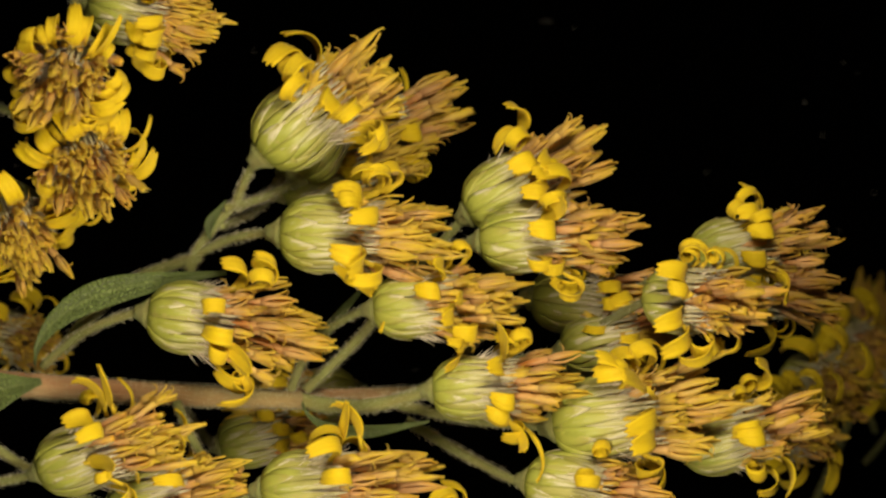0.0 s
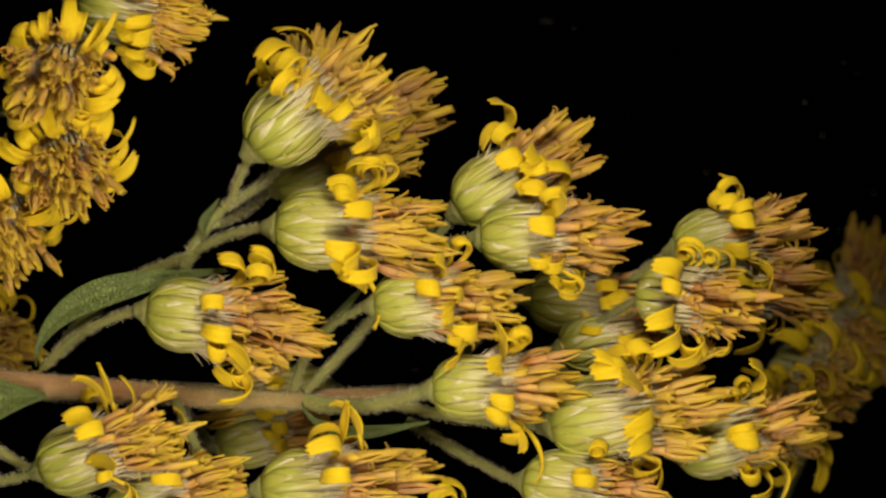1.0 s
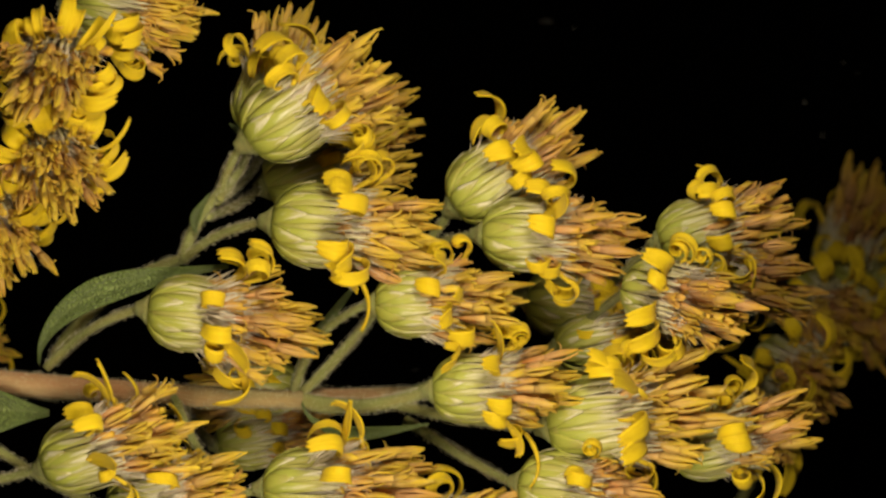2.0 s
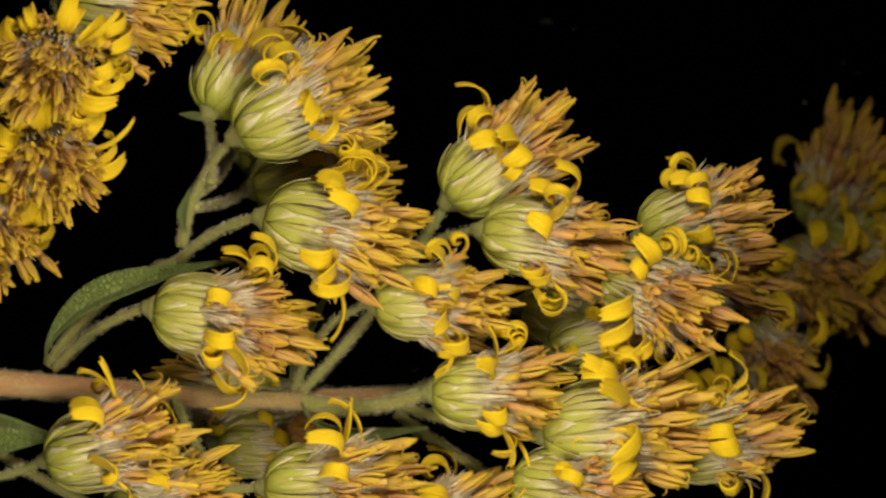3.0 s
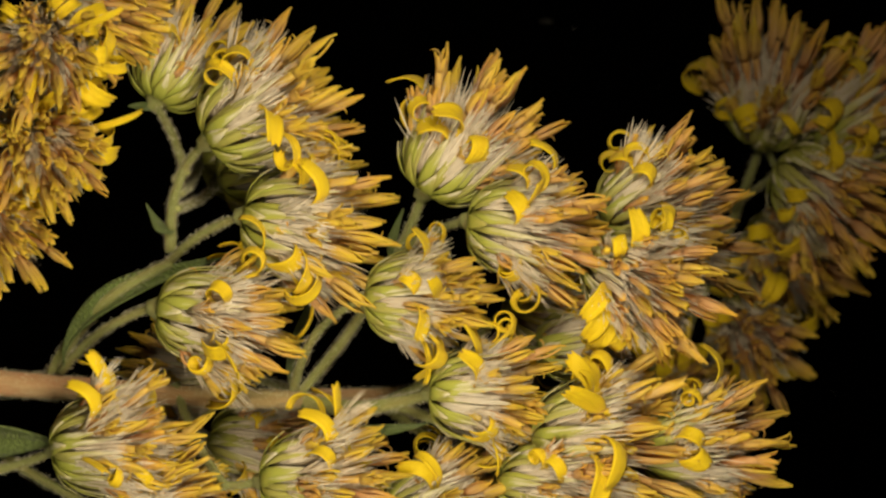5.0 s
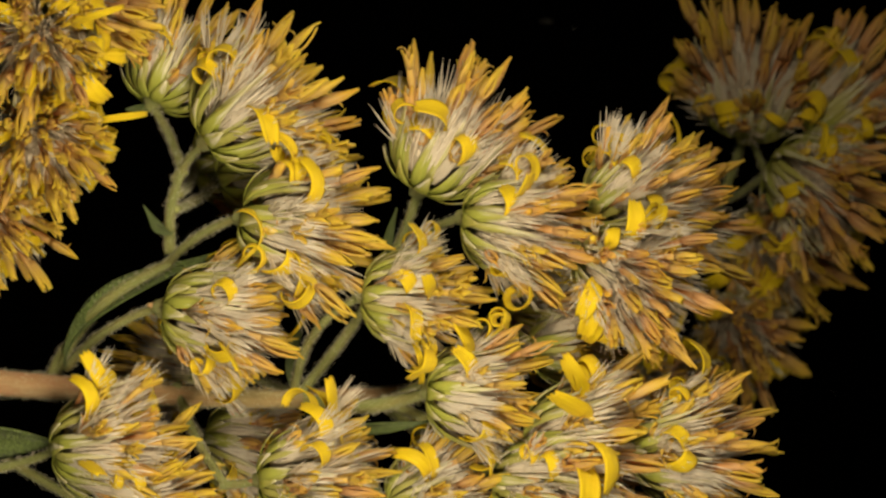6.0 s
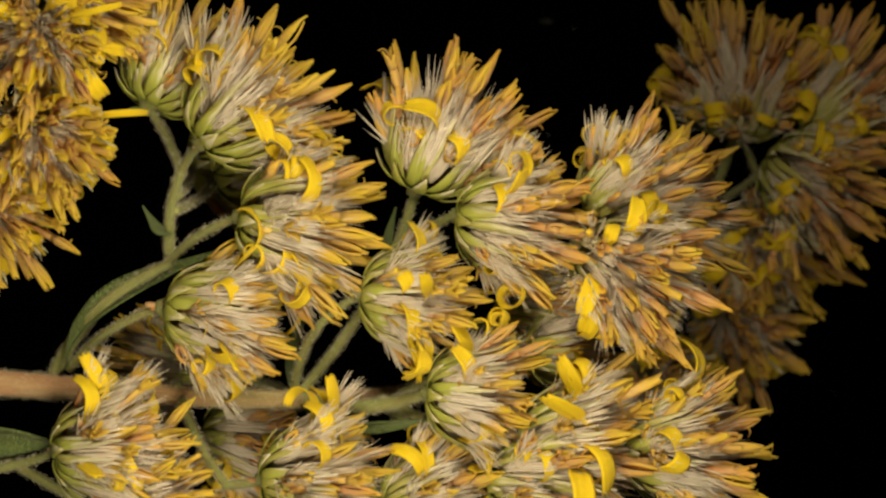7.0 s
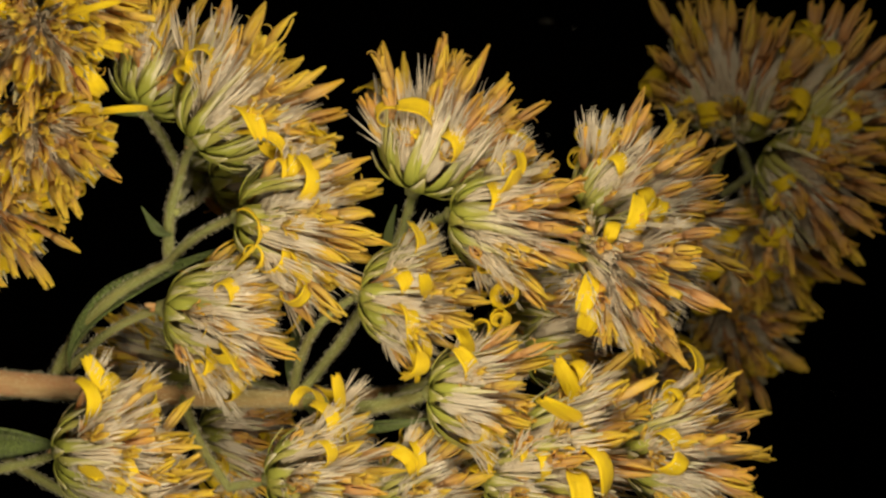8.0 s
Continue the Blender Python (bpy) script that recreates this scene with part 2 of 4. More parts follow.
    if tip != "bud":
        for _ in range(r.choice((1, 1, 2))):
            a, top, w = r.uniform(0, 6.28), axis(mouth), r.uniform(0.3, 1.5)
            pts = []
            for q in (0.0, 0.3, 0.55, 0.75, 0.9, 1.0):
                rad = 0.05 + 0.5 * w * q * q
                pts.append(top + Vector((rad * math.cos(a + q * w), rad * math.sin(a + q * w), 1.2 * (1.3 * q - 0.6 * w * q ** 3) - 0.1)))
            tube(bm, pts, [0.045, 0.045, 0.042, 0.038, 0.03, 0.012], 4, 0.75, 0.97)
    return finished("corolla", bm, material)


def pappus_mesh(seed, tall):
    """The tuft of fine silky bristles round a floret, gathered in locks."""
    r = random.Random(seed)
    bm = bmesh.new()
    locks = [(r.uniform(0, 6.28), r.uniform(0.25, 1.05), r.uniform(-0.6, 0.6)) for _ in range(9)]
    for i in range(32):
        a, far, wave = locks[i % 9]
        a += r.gauss(0, 0.24)
        top = r.uniform(3.2, 4.9) * tall
        spread = max(0.1, far + r.gauss(0, 0.14)) * tall ** 2
        wave += r.uniform(-0.25, 0.25)
        pts = []
        for q in (0.0, 0.4, 0.75, 1.0):
            rad = 0.10 + spread * q ** 1.25
            turn = a + wave * q
            pts.append(Vector((rad * math.cos(turn), rad * math.sin(turn), 1.2 + (top - 1.2) * q)))
        w = r.uniform(0.75, 1.2)
        tube(bm, pts, [0.034 * w, 0.040 * w, 0.032 * w, 0.006], 3)
    return finished("pappus", bm, PAPPUS)


def petal_mesh(seed, form, curl, length=2.5, width=0.85):
    """A ray petal: a thin strap with a toothed tip. It lies flat, folds back at its foot, hooks or rolls outwards by curl degrees."""
    r = random.Random(seed)
    bm = bmesh.new()
    curl = radians(curl)
    twist = r.uniform(-0.5, 0.5)
    cup = r.choice((-1, 1)) * r.uniform(0.02, 0.09)
    nv = 22 if curl > 3 else 13
    length *= r.uniform(0.9, 1.15)
    width *= r.uniform(0.8, 1.15)
    skew = r.uniform(-0.3, 0.3)
    wave = r.uniform(0, 6)
    line = [(Vector((0, 0, 0)), 0.0)]
    for j in range(400):
        q = j / 400
        if form == "fold":
            rate = 0.35 + 1.02 * math.sin(math.pi * min(1.0, q * 1.15))
        elif form == "roll":
            rate = 0.45 + 1.1 * q
        else:
            rate = 0.8 + 0.4 * q
        p, a = line[-1]
        a2 = a + curl * rate / 400
        line.append((p + Vector((math.sin(a2), 0, math.cos(a2))) * length / 400, a2))

    def place(u, v):
        p, a = line[min(400, int(round(v * 400)))]
        tooth = (0.09 * math.cos(u * 2 * 2 * math.pi) - 0.12 * abs(u - 0.5)) * max(0, v - 0.8) / 0.2
        w = width * (0.25 + 0.75 * min(1, v / 0.28) ** 0.7) * (1 - 0.42 * (max(0, v - 0.6) / 0.4) ** 2.2)
        s = (u - 0.5) * 2
        nrm = Vector((math.cos(a), 0, -math.sin(a)))
        along = Vector((math.sin(a), 0, math.cos(a)))
        crimp = 0.02 * math.sin(5 * v + wave) * s + 0.012 * math.cos(u * 19)
        off = Vector((0, s * w / 2, 0)) + nrm * (cup * s * s + twist * s * v * 0.3 + crimp) + along * tooth
        off += Vector((0, skew * v * v * length * 0.5, 0))
        return p + off, nrm

    sheet(bm, 8, nv, place, 0.05)
    tube(bm, [Vector((-0.25, 0, -1.6)), Vector((-0.1, 0, -0.7)), Vector((0, 0, 0.15))], [0.09, 0.10, 0.12], 5, 0.0, 0.1)
    return finished("petal", bm, PETAL)


URN = ((0.30, 0.0), (0.85, 0.10), (1.28, 0.50), (1.55, 1.05), (1.66, 1.75), (1.60, 2.5), (1.48, 3.3), (1.42, 4.0), (1.44, 4.6))


def urn_at(s):
    """The outline of the closed involucre: radius and height, s from 0 to 1."""
    q = s * (len(URN) - 1)
    i = min(int(q), len(URN) - 2)
    f = q - i
    (r0, z0), (r1, z1) = URN[i], URN[i + 1]
    return r0 + (r1 - r0) * f, z0 + (z1 - z0) * f


def bract_mesh(seed, reach, width, lift, material):
    """One scale of the involucre, moulded to the urn, its pivot at its foot."""
    r = random.Random(seed)
    bm = bmesh.new()
    curl = r.uniform(-0.05, 0.10)

    def place(u, v):
        rad, z = urn_at(v * reach)
        rad += lift * min(1, v * 3)
        w = width * (0.62 + 0.38 * math.sin(min(1, v * 1.6) * math.pi / 2)) * (1 - max(0, (v - 0.45) / 0.55) ** 1.7 * 0.93)
        a = (u - 0.5) * 2 * w / 2 / max(rad, 0.3)
        a = max(-1.3, min(1.3, a))
        ridge = 0.018 * math.exp(-((u - 0.5) * 7) ** 2)
        rr = rad + ridge + curl * max(0, v - 0.7) * 2
        nrm = Vector((math.cos(a), math.sin(a), 0.0))
        return Vector((rr * math.cos(a) - 0.3, rr * math.sin(a), z)), nrm

    sheet(bm, 4, 8, place, 0.03)
    return finished("bract", bm, material)


COROLLAS = ([corolla_mesh(100 + i, 5.6, 6.8, FRESH) for i in range(14)], [corolla_mesh(130 + i, 4.8, 6.0, FRESH) for i in range(12)], [corolla_mesh(160 + i, 3.5, 4.6, DRIED) for i in range(10)])
AGED = ([corolla_mesh(100 + i, 5.6, 6.8, DRIED) for i in range(14)], [corolla_mesh(130 + i, 4.8, 6.0, DRIED) for i in range(12)], COROLLAS[2])
TUFTS = ([pappus_mesh(200 + i, 1.0) for i in range(6)], [pappus_mesh(210 + i, 0.92) for i in range(5)], [pappus_mesh(220 + i, 0.85) for i in range(5)])
# bent, hooked, rolled and flat petals
PETALS = {"flat": [petal_mesh(300 + i, "flat", c, 2.4, 0.82) for i, c in enumerate((20, 40, 60, 85))],
          "fold": [petal_mesh(310 + i, "fold", c, 2.7, 0.84) for i, c in enumerate((120, 150, 180, 205, 235))],
          "hook": [petal_mesh(320 + i, "hook", c, 2.8, 0.66) for i, c in enumerate((170, 220, 270, 310))],
          "roll": [petal_mesh(330 + i, "roll", c, 3.1, 0.66) for i, c in enumerate((300, 370, 440))],
          "thin": [petal_mesh(340 + i, "hook", c, 3.0, 0.36) for i, c in enumerate((90, 200, 330))]}
BRACTS = {"outer": [bract_mesh(400 + i, 0.52, 0.76, 0.05, BRACT) for i in range(5)],
          "middle": [bract_mesh(410 + i, 0.78, 0.56, 0.025, BRACT) for i in range(5)],
          "inner": [bract_mesh(420 + i, 0.99, 0.37, 0.0, PAPERY) for i in range(6)]}


def down_mesh(seed):
    """The silky down of a ray floret, lying along the inside of the involucre, its pivot at its foot."""
    r = random.Random(seed)
    bm = bmesh.new()
    for _ in range(28):
        a = r.gauss(0, 0.17)
        deep, top, wave = r.uniform(0.03, 0.32), r.uniform(0.66, 1.0), r.uniform(-0.12, 0.12)
        pts = []
        for q in (0.0, 0.25, 0.5, 0.75, 1.0):
            rad, z = urn_at(0.12 + (top - 0.12) * q)
            rad = max(0.2, rad - deep - 0.06)
            turn = a * (0.5 + 0.5 * q) + wave * q * q
            pts.append(Vector((rad * math.cos(turn) - 0.3, rad * math.sin(turn), z)))
        w = r.uniform(0.8, 1.25)
        tube(bm, pts, [0.035 * w, 0.046 * w, 0.050 * w, 0.04 * w, 0.006], 3)
    return finished("pappus", bm, PAPPUS)


DOWN = [down_mesh(440 + i) for i in range(6)]


def receptacle_mesh():
    """The cushion in which the florets stand, with the swollen top of the stalk under it."""
    bm = bmesh.new()
    zs = [-0.35, -0.15, 0.05, 0.25, 0.45, 0.6]
    tube(bm, [Vector((0, 0, z)) for z in zs], [0.30, 0.38, 0.52, 0.72, 0.62, 0.2], 14)
    return finished("receptacle", bm, STALK)


RECEPTACLE = receptacle_mesh()

# ---- a flower head and its opening ----
TIMES = (0.0, 1.5, 3.0, 4.5, 6.0, 8.0)
OPEN = (0.0, 0.06, 0.26, 0.58, 0.90, 1.0)
MOVES = []


def head_pose(x, y, z, angle, toward):
    """A head's foot in millimetres; its axis at that angle in the plane before the lens, leaning towards the lens."""
    a, f = radians(angle), radians(toward)
    up = Vector((math.cos(a) * math.cos(f), -math.sin(f), math.sin(a) * math.cos(f)))
    back = Vector((0, 1, 0))
    back = (back - up * back.dot(up)).normalized()
    side = back.cross(up)
    m = Matrix((side, back, up)).transposed().to_4x4()
    m.translation = Vector((x, y, z)) * MM
    return m


def hinge(turn, out, theta, along, extra):
    """A pose in a head's space: about its axis by turn, hinged outwards by theta degrees at a foot, then along that way."""
    return (Matrix.Rotation(radians(turn), 4, "Z") @ Matrix.Translation((out * MM, 0, 0.3 * MM))
            @ Matrix.Rotation(radians(theta), 4, "Y") @ Matrix.Translation((0, 0, along * MM)) @ extra)


def swing(ob, turn, out, shut, wide, along=0.0, extra=Matrix(), late=0.0, sink=0.0, drift=0.0, roll=0.0):
    rows = []
    for t, s in zip(TIMES, OPEN):
        s = s ** (1 + late)
        rows.append((t, hinge(turn + drift * s, out, shut + (wide - shut) * s, along - sink * s, extra @ Matrix.Rotation(radians(roll * s), 4, "Z"))))
    ob.matrix_basis = rows[0][1]
    MOVES.append((ob, rows))


def flower_head(label, size, rows, florets=50, fan=50.0, shut=12.0, petals=(), loose=11, splay=22.0, push=0.6, drop=0.8, fluff=1.0, aged=False, silk=0.3, seed=0):
    """A flower head. petals: (side, height, lean, form) of single ray petals; loose: how many more stand round the rim."""
    r = random.Random(1000 + seed)
    thing = tagged(new("goldenrod_flower"), label, "flower", "goldenrod flowers")
    thing.empty_display_size = 0.001
    thing.scale = (size, size, size)
    put("receptacle", RECEPTACLE, thing)
    for kind, count, bunch, base, wide in (("inner", 32, 2, 0, splay), ("middle", 18, 2, 4, splay * 1.2), ("outer", 10, 1, 2, splay * 1.5)):
        for i in range(count):
            ob = put("bract", r.choice(BRACTS[kind]), thing)
            turn = base + 360 * i / count + r.uniform(-4, 4)
            rib = base + 360 * (i // bunch + 0.5) * bunch / count + r.uniform(-6, 6)
            swing(ob, turn, 0.3, r.uniform(-1, 1), wide + r.uniform(-5, 7), 0.0, Matrix(), -0.1, 0.0, rib - turn)
    downs = 16 if fluff > 0.5 else 6
    for i in range(downs):
        ob = put("pappus", r.choice(DOWN), thing, "silky white down of a ray floret")
        swing(ob, 360 * i / downs + r.uniform(-7, 7), 0.3, r.uniform(-5, -2), splay * (1.0 + 0.15 * fluff) + r.uniform(-6, 8), 0.0, Matrix(), -0.2, -0.5 * fluff)
    bunches = r.uniform(0, 50)
    for i in range(florets):
        rho = math.sqrt((i + 0.5) / florets)
        turn = i * 137.5 + r.uniform(-12, 12)
        tier = 0 if rho < 0.66 else 1 if rho < 0.87 else 2
        ob = put("disc_floret", r.choice((AGED if aged else COROLLAS)[tier]), thing)
        tuft = put("pappus", r.choice(TUFTS[tier]), ob)
        start = push + r.uniform(-1.1, 0.6)
        low = max(0.0, start + 0.2)
        high = r.uniform(-0.3, 0.6) + (silk if tier == 2 else 0.25 * silk)
        MOVES.append((tuft, [(t, pose(0, 0, (-low + (low + high) * s ** 0.45 * fluff) * MM)) for t, s in zip(TIMES, OPEN)]))
        spin = Matrix.Rotation(r.uniform(0, 6.28), 4, "Z")
        clump = bunches + 360 / 7 * round((turn - bunches) / (360 / 7))
        swing(ob, turn, 0.5 * rho, shut * rho + r.uniform(-7, 5), fan * rho + r.uniform(-9, 9), start, spin, 0.0, drop + r.uniform(-0.3, 0.3), 0.6 * (clump - turn))
    forms = ["fold", "fold", "fold", "fold", "hook", "hook", "roll", "roll", "roll", "thin"]
    chosen = list(petals)
    for i in range(loose):
        chosen.append((360 * i / max(1, loose) + r.uniform(-20, 20), r.uniform(3.3, 4.3), r.uniform(0, 25), r.choice(forms)))
    for turn, height, lean, form in chosen:
        ob = put("petal", r.choice(PETALS[form]), thing)
        twist = max(-60.0, min(60.0, 0.55 * ((-90 - turn + 180) % 360 - 180)))
        after = (-1 if twist > 0 else 1) * r.uniform(60, 100)
        lay = Matrix.Rotation(radians(lean), 4, "Y") @ Matrix.Rotation(radians(twist), 4, "Z")
        swing(ob, turn, 0.8, 15 + r.uniform(-2, 3), fan * 0.68 + r.uniform(-8, 8), height, lay, 0.0, r.uniform(0.4, 1.5), r.uniform(-10, 10), after)
    path = [(t, head_pose(x, y, z, a, f)) for t, x, y, z, a, f in rows]
    thing.matrix_basis = path[0][1]
    thing.scale = (size, size, size)
    MOVES.append((thing, path))
    return thing


# ---- stalks and leaves ----
def arc(length, bow, lean, n):
    """A line of points up the z axis that bows sideways, ends on the axis."""
    return [Vector((bow * math.sin(math.pi * q), lean * math.sin(2 * math.pi * q), length * q)) for q in (i / n for i in range(n + 1))]


def hairs(parent, spine, radii, count, seed, long=0.25):
    r = random.Random(seed)
    bm = bmesh.new()
    n = len(spine) - 1
    for _ in range(count):
        q = r.uniform(0.02, 0.98) * n
        i = int(q)
        p = spine[i].lerp(spine[i + 1], q - i)
        d = (spine[i + 1] - spine[i]).normalized()
        rad = radii[i] + (radii[i + 1] - radii[i]) * (q - i)
        s = d.orthogonal().normalized()
        a = r.uniform(0, 6.28)
        out = s * math.cos(a) + d.cross(s) * math.sin(a)
        h = long * r.uniform(0.4, 1.1)
        foot = p + out * rad * 0.93
        mid = foot + out * h * 0.6 + d * h * r.uniform(-0.1, 0.3)
        tip = mid + out * h * 0.3 + d * h * r.uniform(0.0, 0.6)
        tube(bm, [foot, mid, tip], [0.008, 0.006, 0.0015], 3)
    return tagged(put("hair", finished("hair", bm, HAIR), parent, "short pale bristly hair"), kind="stuff")


def place_rows(ends, length=None):
    """Poses that carry the z axis from a foot to a tip; each row: seconds, foot, tip, turn about the axis. With a length the tip is met exactly."""
    rows = []
    for t, ax, ay, az, bx, by, bz, *spin in ends:
        a, b = Vector((ax, ay, az)), Vector((bx, by, bz))
        up = (b - a).normalized()
        back = Vector((0, 1, 0))
        back = (back - up * back.dot(up)).normalized()
        side = back.cross(up)
        m = Matrix((side, back, up)).transposed().to_4x4()
        m.translation = (b - up * length if length else a) * MM
        rows.append((t, m @ Matrix.Rotation(radians(spin[0] if spin else 0.0), 4, "Z")))
    return rows


def reaches(ends):
    return [(Vector(e[4:7]) - Vector(e[1:4])).length for e in ends]


def stalk(parent, name, ends, r0, r1, bow=0.0, lean=0.0, material=None, fuzz=14, seed=0, label="", long=None):
    """A stalk from foot to tip that keeps its shape and is carried by its ends."""
    length = (long or max(reaches(ends))) + 0.15
    n = 14
    spine = arc(length, bow, lean, n)
    wob = random.Random(seed)
    radii = [(r0 + (r1 - r0) * i / n) * wob.uniform(0.97, 1.04) for i in range(n + 1)]
    bm = bmesh.new()
    tube(bm, spine, radii, 12)
    ob = put(name, finished(name, bm, material or STALK), parent, label)
    hairs(ob, spine, radii, int(fuzz * 6 * length), seed, 0.2)
    rows = place_rows(ends, length - 0.15)
    ob.matrix_basis = rows[0][1]
    MOVES.append((ob, rows))
    return ob


def leaf(parent, ends, width, bow, fold, label, seed=0, droop=0.0):
    """A lance-shaped leaf, folded along its midrib, from foot to tip."""
    length = sum(reaches(ends)) / len(ends)
    r = random.Random(seed)
    bm = bmesh.new()
    p1, p2 = r.uniform(0, 6), r.uniform(0, 6)

    def place(u, v):
        s = (u - 0.5) * 2
        w = width * (0.20 + 1.0 * math.sin(math.pi * v ** 0.85) ** 1.2) * (1 - 0.25 * v) / 2
        w *= 1 + 0.06 * math.sin(9 * v + p1)
        x = bow * math.sin(math.pi * v ** 0.65) + w * s
        y = -fold * abs(s) * w + 0.10 * math.sin(7 * v + p2 + s) + droop * v * v
        return Vector((x, y, length * v)), Vector((fold * 0.4 * s, -1, 0)).normalized()

    sheet(bm, 8, 26, place, 0.12)
    ob = put("leaf", finished("leaf", bm, LEAF), parent, label)
    rows = place_rows(ends)
    ob.matrix_basis = rows[0][1]
    MOVES.append((ob, rows))
    return ob


# ---- the setting: black cloth behind and below, with specks of dust on it ----
def backdrop():
    bm = bmesh.new()
    pts = [(-260, -130), (0, -130), (90, -128), (128, -112), (145, -80), (150, -30), (151, 60), (152, 170)]

    def place(u, v):
        q = v * (len(pts) - 1)
        i = min(int(q), len(pts) - 2)
        y, z = (a + (b - a) * (q - i) for a, b in zip(pts[i], pts[i + 1]))
        return Vector(((u - 0.5) * 420, y, z)), Vector((0, -0.7, 0.7))

    sheet(bm, 8, 28, place, 0.6)
    ob = new("backdrop", finished("backdrop", bm, CLOTH))
    tagged(ob, "matt black cloth hanging behind the flowers", "backdrop", kind="structure")


def dust():
    """Pale specks and one short fibre on the cloth."""
    r = random.Random(5)
    bm = bmesh.new()
    k = (220 + 149.5) / 220
    spots = [(16.0, 6.5, 0.09), (5.8, 9.8, 0.08), (11.7, 3.4, 0.06), (-13.1, -1.4, 0.08), (19.1, 2.5, 0.07), (14.2, -0.4, 0.08), (-8.7, 4.0, 0.07)]
    spots += [(r.uniform(-19, 19), r.uniform(-10.5, 10.5), r.uniform(0.03, 0.07)) for _ in range(24)]
    for x, z, s in spots:
        c = Vector((x * k, 149.6, z * k))
        s *= 0.6
        ring = [c + Vector((s * k * r.uniform(0.5, 1.1) * math.cos(a), 0, s * k * r.uniform(0.5, 1.1) * math.sin(a))) for a in (0, 1, 2.1, 3.1, 4.2, 5.2)]
        vs = [bm.verts.new(p) for p in ring]
        tip = bm.verts.new(c + Vector((0, -s, 0)))
        foot = bm.verts.new(c + Vector((0, 0.8, 0)))
        for i in range(6):
            bm.faces.new([vs[i], vs[(i + 1) % 6], tip])
            bm.faces.new([vs[(i + 1) % 6], vs[i], foot])
    tube(bm, [Vector((4.35 * k, 149.7, 10.05 * k)), Vector((4.6 * k, 149.5, 10.1 * k)), Vector((4.9 * k, 149.7, 10.06 * k))], [0.025, 0.03, 0.02], 4)
    ob = new("dust", finished("dust", bm, DUST))
    tagged(ob, "tiny pale dust specks clinging to the black cloth", "dust", kind="stuff")


backdrop()
dust()

# ---- the plants ----
front = tagged(new("goldenrod_plant"), "hairy green and tan goldenrod stem with side stalks and leaves", "plant")
side = tagged(new("goldenrod_plant"), "thin green goldenrod stem with nodding heads", "plant")
rear = tagged(new("goldenrod_plant"), "shaded goldenrod stem behind the main spray", "plant")
stalk(front, "stem",
    [(0, -22.6, 0, -5.68, -6.35, 0, -6.68),
     (1.5, -22.6, 0, -5.68, -6.35, 0, -6.68),
     (3, -22.6, 0, -5.68, -6.35, 0, -6.68),
     (4.5, -22.6, 0, -5.68, -6.35, 0, -6.68),
     (6, -22.6, 0, -5.68, -6.35, 0, -6.68),
     (8, -22.6, 0, -5.68, -6.35, 0, -6.68)],
    0.62, 0.42, 0.12, 0, STEM, 30, 1, "tan and reddish streaked main stem")
stalk(front, "stem",
    [(0, -6.98, 0.3, -6.58, -0.7, -1.4, -6.24),
     (1.5, -6.98, 0.3, -6.58, -0.67, -1.4, -6.21),
     (3, -6.98, 0.3, -6.58, -0.65, -1.4, -6.31),
     (4.5, -6.98, 0.3, -6.58, -0.62, -1.4, -6.36),
     (6, -6.98, 0.3, -6.58, -0.7, -1.4, -6.28),
     (8, -6.98, 0.3, -6.58, -0.6, -1.4, -6.31)],
    0.42, 0.24, 0.55, 0, STALK, 22, 2, "green tip of the stem")
stalk(front, "stem",
    [(0, -7.02, 1.5, -6.52, -0.61, 3, -6.36),
     (1.5, -7.02, 1.5, -6.52, -0.61, 3, -6.36),
     (3, -7.02, 1.5, -6.52, -0.61, 3, -6.36),
     (4.5, -7.02, 1.5, -6.52, -0.61, 3, -6.36),
     (6, -7.02, 1.5, -6.52, -0.61, 3, -6.36),
     (8, -7.02, 1.5, -6.52, -0.61, 3, -6.36)],
    0.36, 0.28, 0.1, 0, STEM, 16, 3, "dark stem behind")
stalk(front, "stalk",
    [(0, -17.89, 0.5, -5.19, -10.88, 0.6, -0.43),
     (1.5, -17.77, 0.5, -5.19, -11.26, 0.6, -0.38),
     (3, -17.39, 0.5, -5.19, -11.83, 0.6, -0.6),
     (4.5, -16.94, 0.5, -5.24, -12.11, 0.6, -0.68),
     (6, -16.84, 0.5, -5.24, -12.18, 0.6, -0.73),
     (8, -16.69, 0.5, -5.29, -12.21, 0.6, -0.73)],
    0.32, 0.23, -0.8, 0, STALK, 14, 4, "", 7.3)
stalk(front, "stalk",
    [(0, -10.88, 0.6, -0.43, -9.18, 0.8, 1.98),
     (1.5, -11.26, 0.6, -0.38, -9.58, 0.8, 2.23),
     (3, -11.83, 0.6, -0.6, -10.34, 0.8, 3.54),
     (4.5, -12.11, 0.6, -0.68, -11.32, 0.8, 3.54),
     (6, -12.18, 0.6, -0.73, -11.57, 0.8, 3.46),
     (8, -12.21, 0.6, -0.73, -11.59, 0.8, 3.29)],
    0.26, 0.2, -0.25, 0, STALK, 14, 5, "", 3.7)
stalk(front, "stalk",
    [(0, -9.18, 0.8, 1.98, -8.21, 0.3, 3.98),
     (1.5, -9.58, 0.8, 2.23, -8.71, 0.3, 4.41),
     (3, -10.34, 0.8, 3.54, -9.24, 0.3, 4.98),
     (4.5, -11.32, 0.8, 3.54, -10.36, 0.3, 4.73),
     (6, -11.57, 0.8, 3.46, -10.49, 0.3, 4.78),
     (8, -11.59, 0.8, 3.29, -10.99, 0.3, 4.78)],
    0.2, 0.18, -0.1, 0, STALK, 14, 6, "")
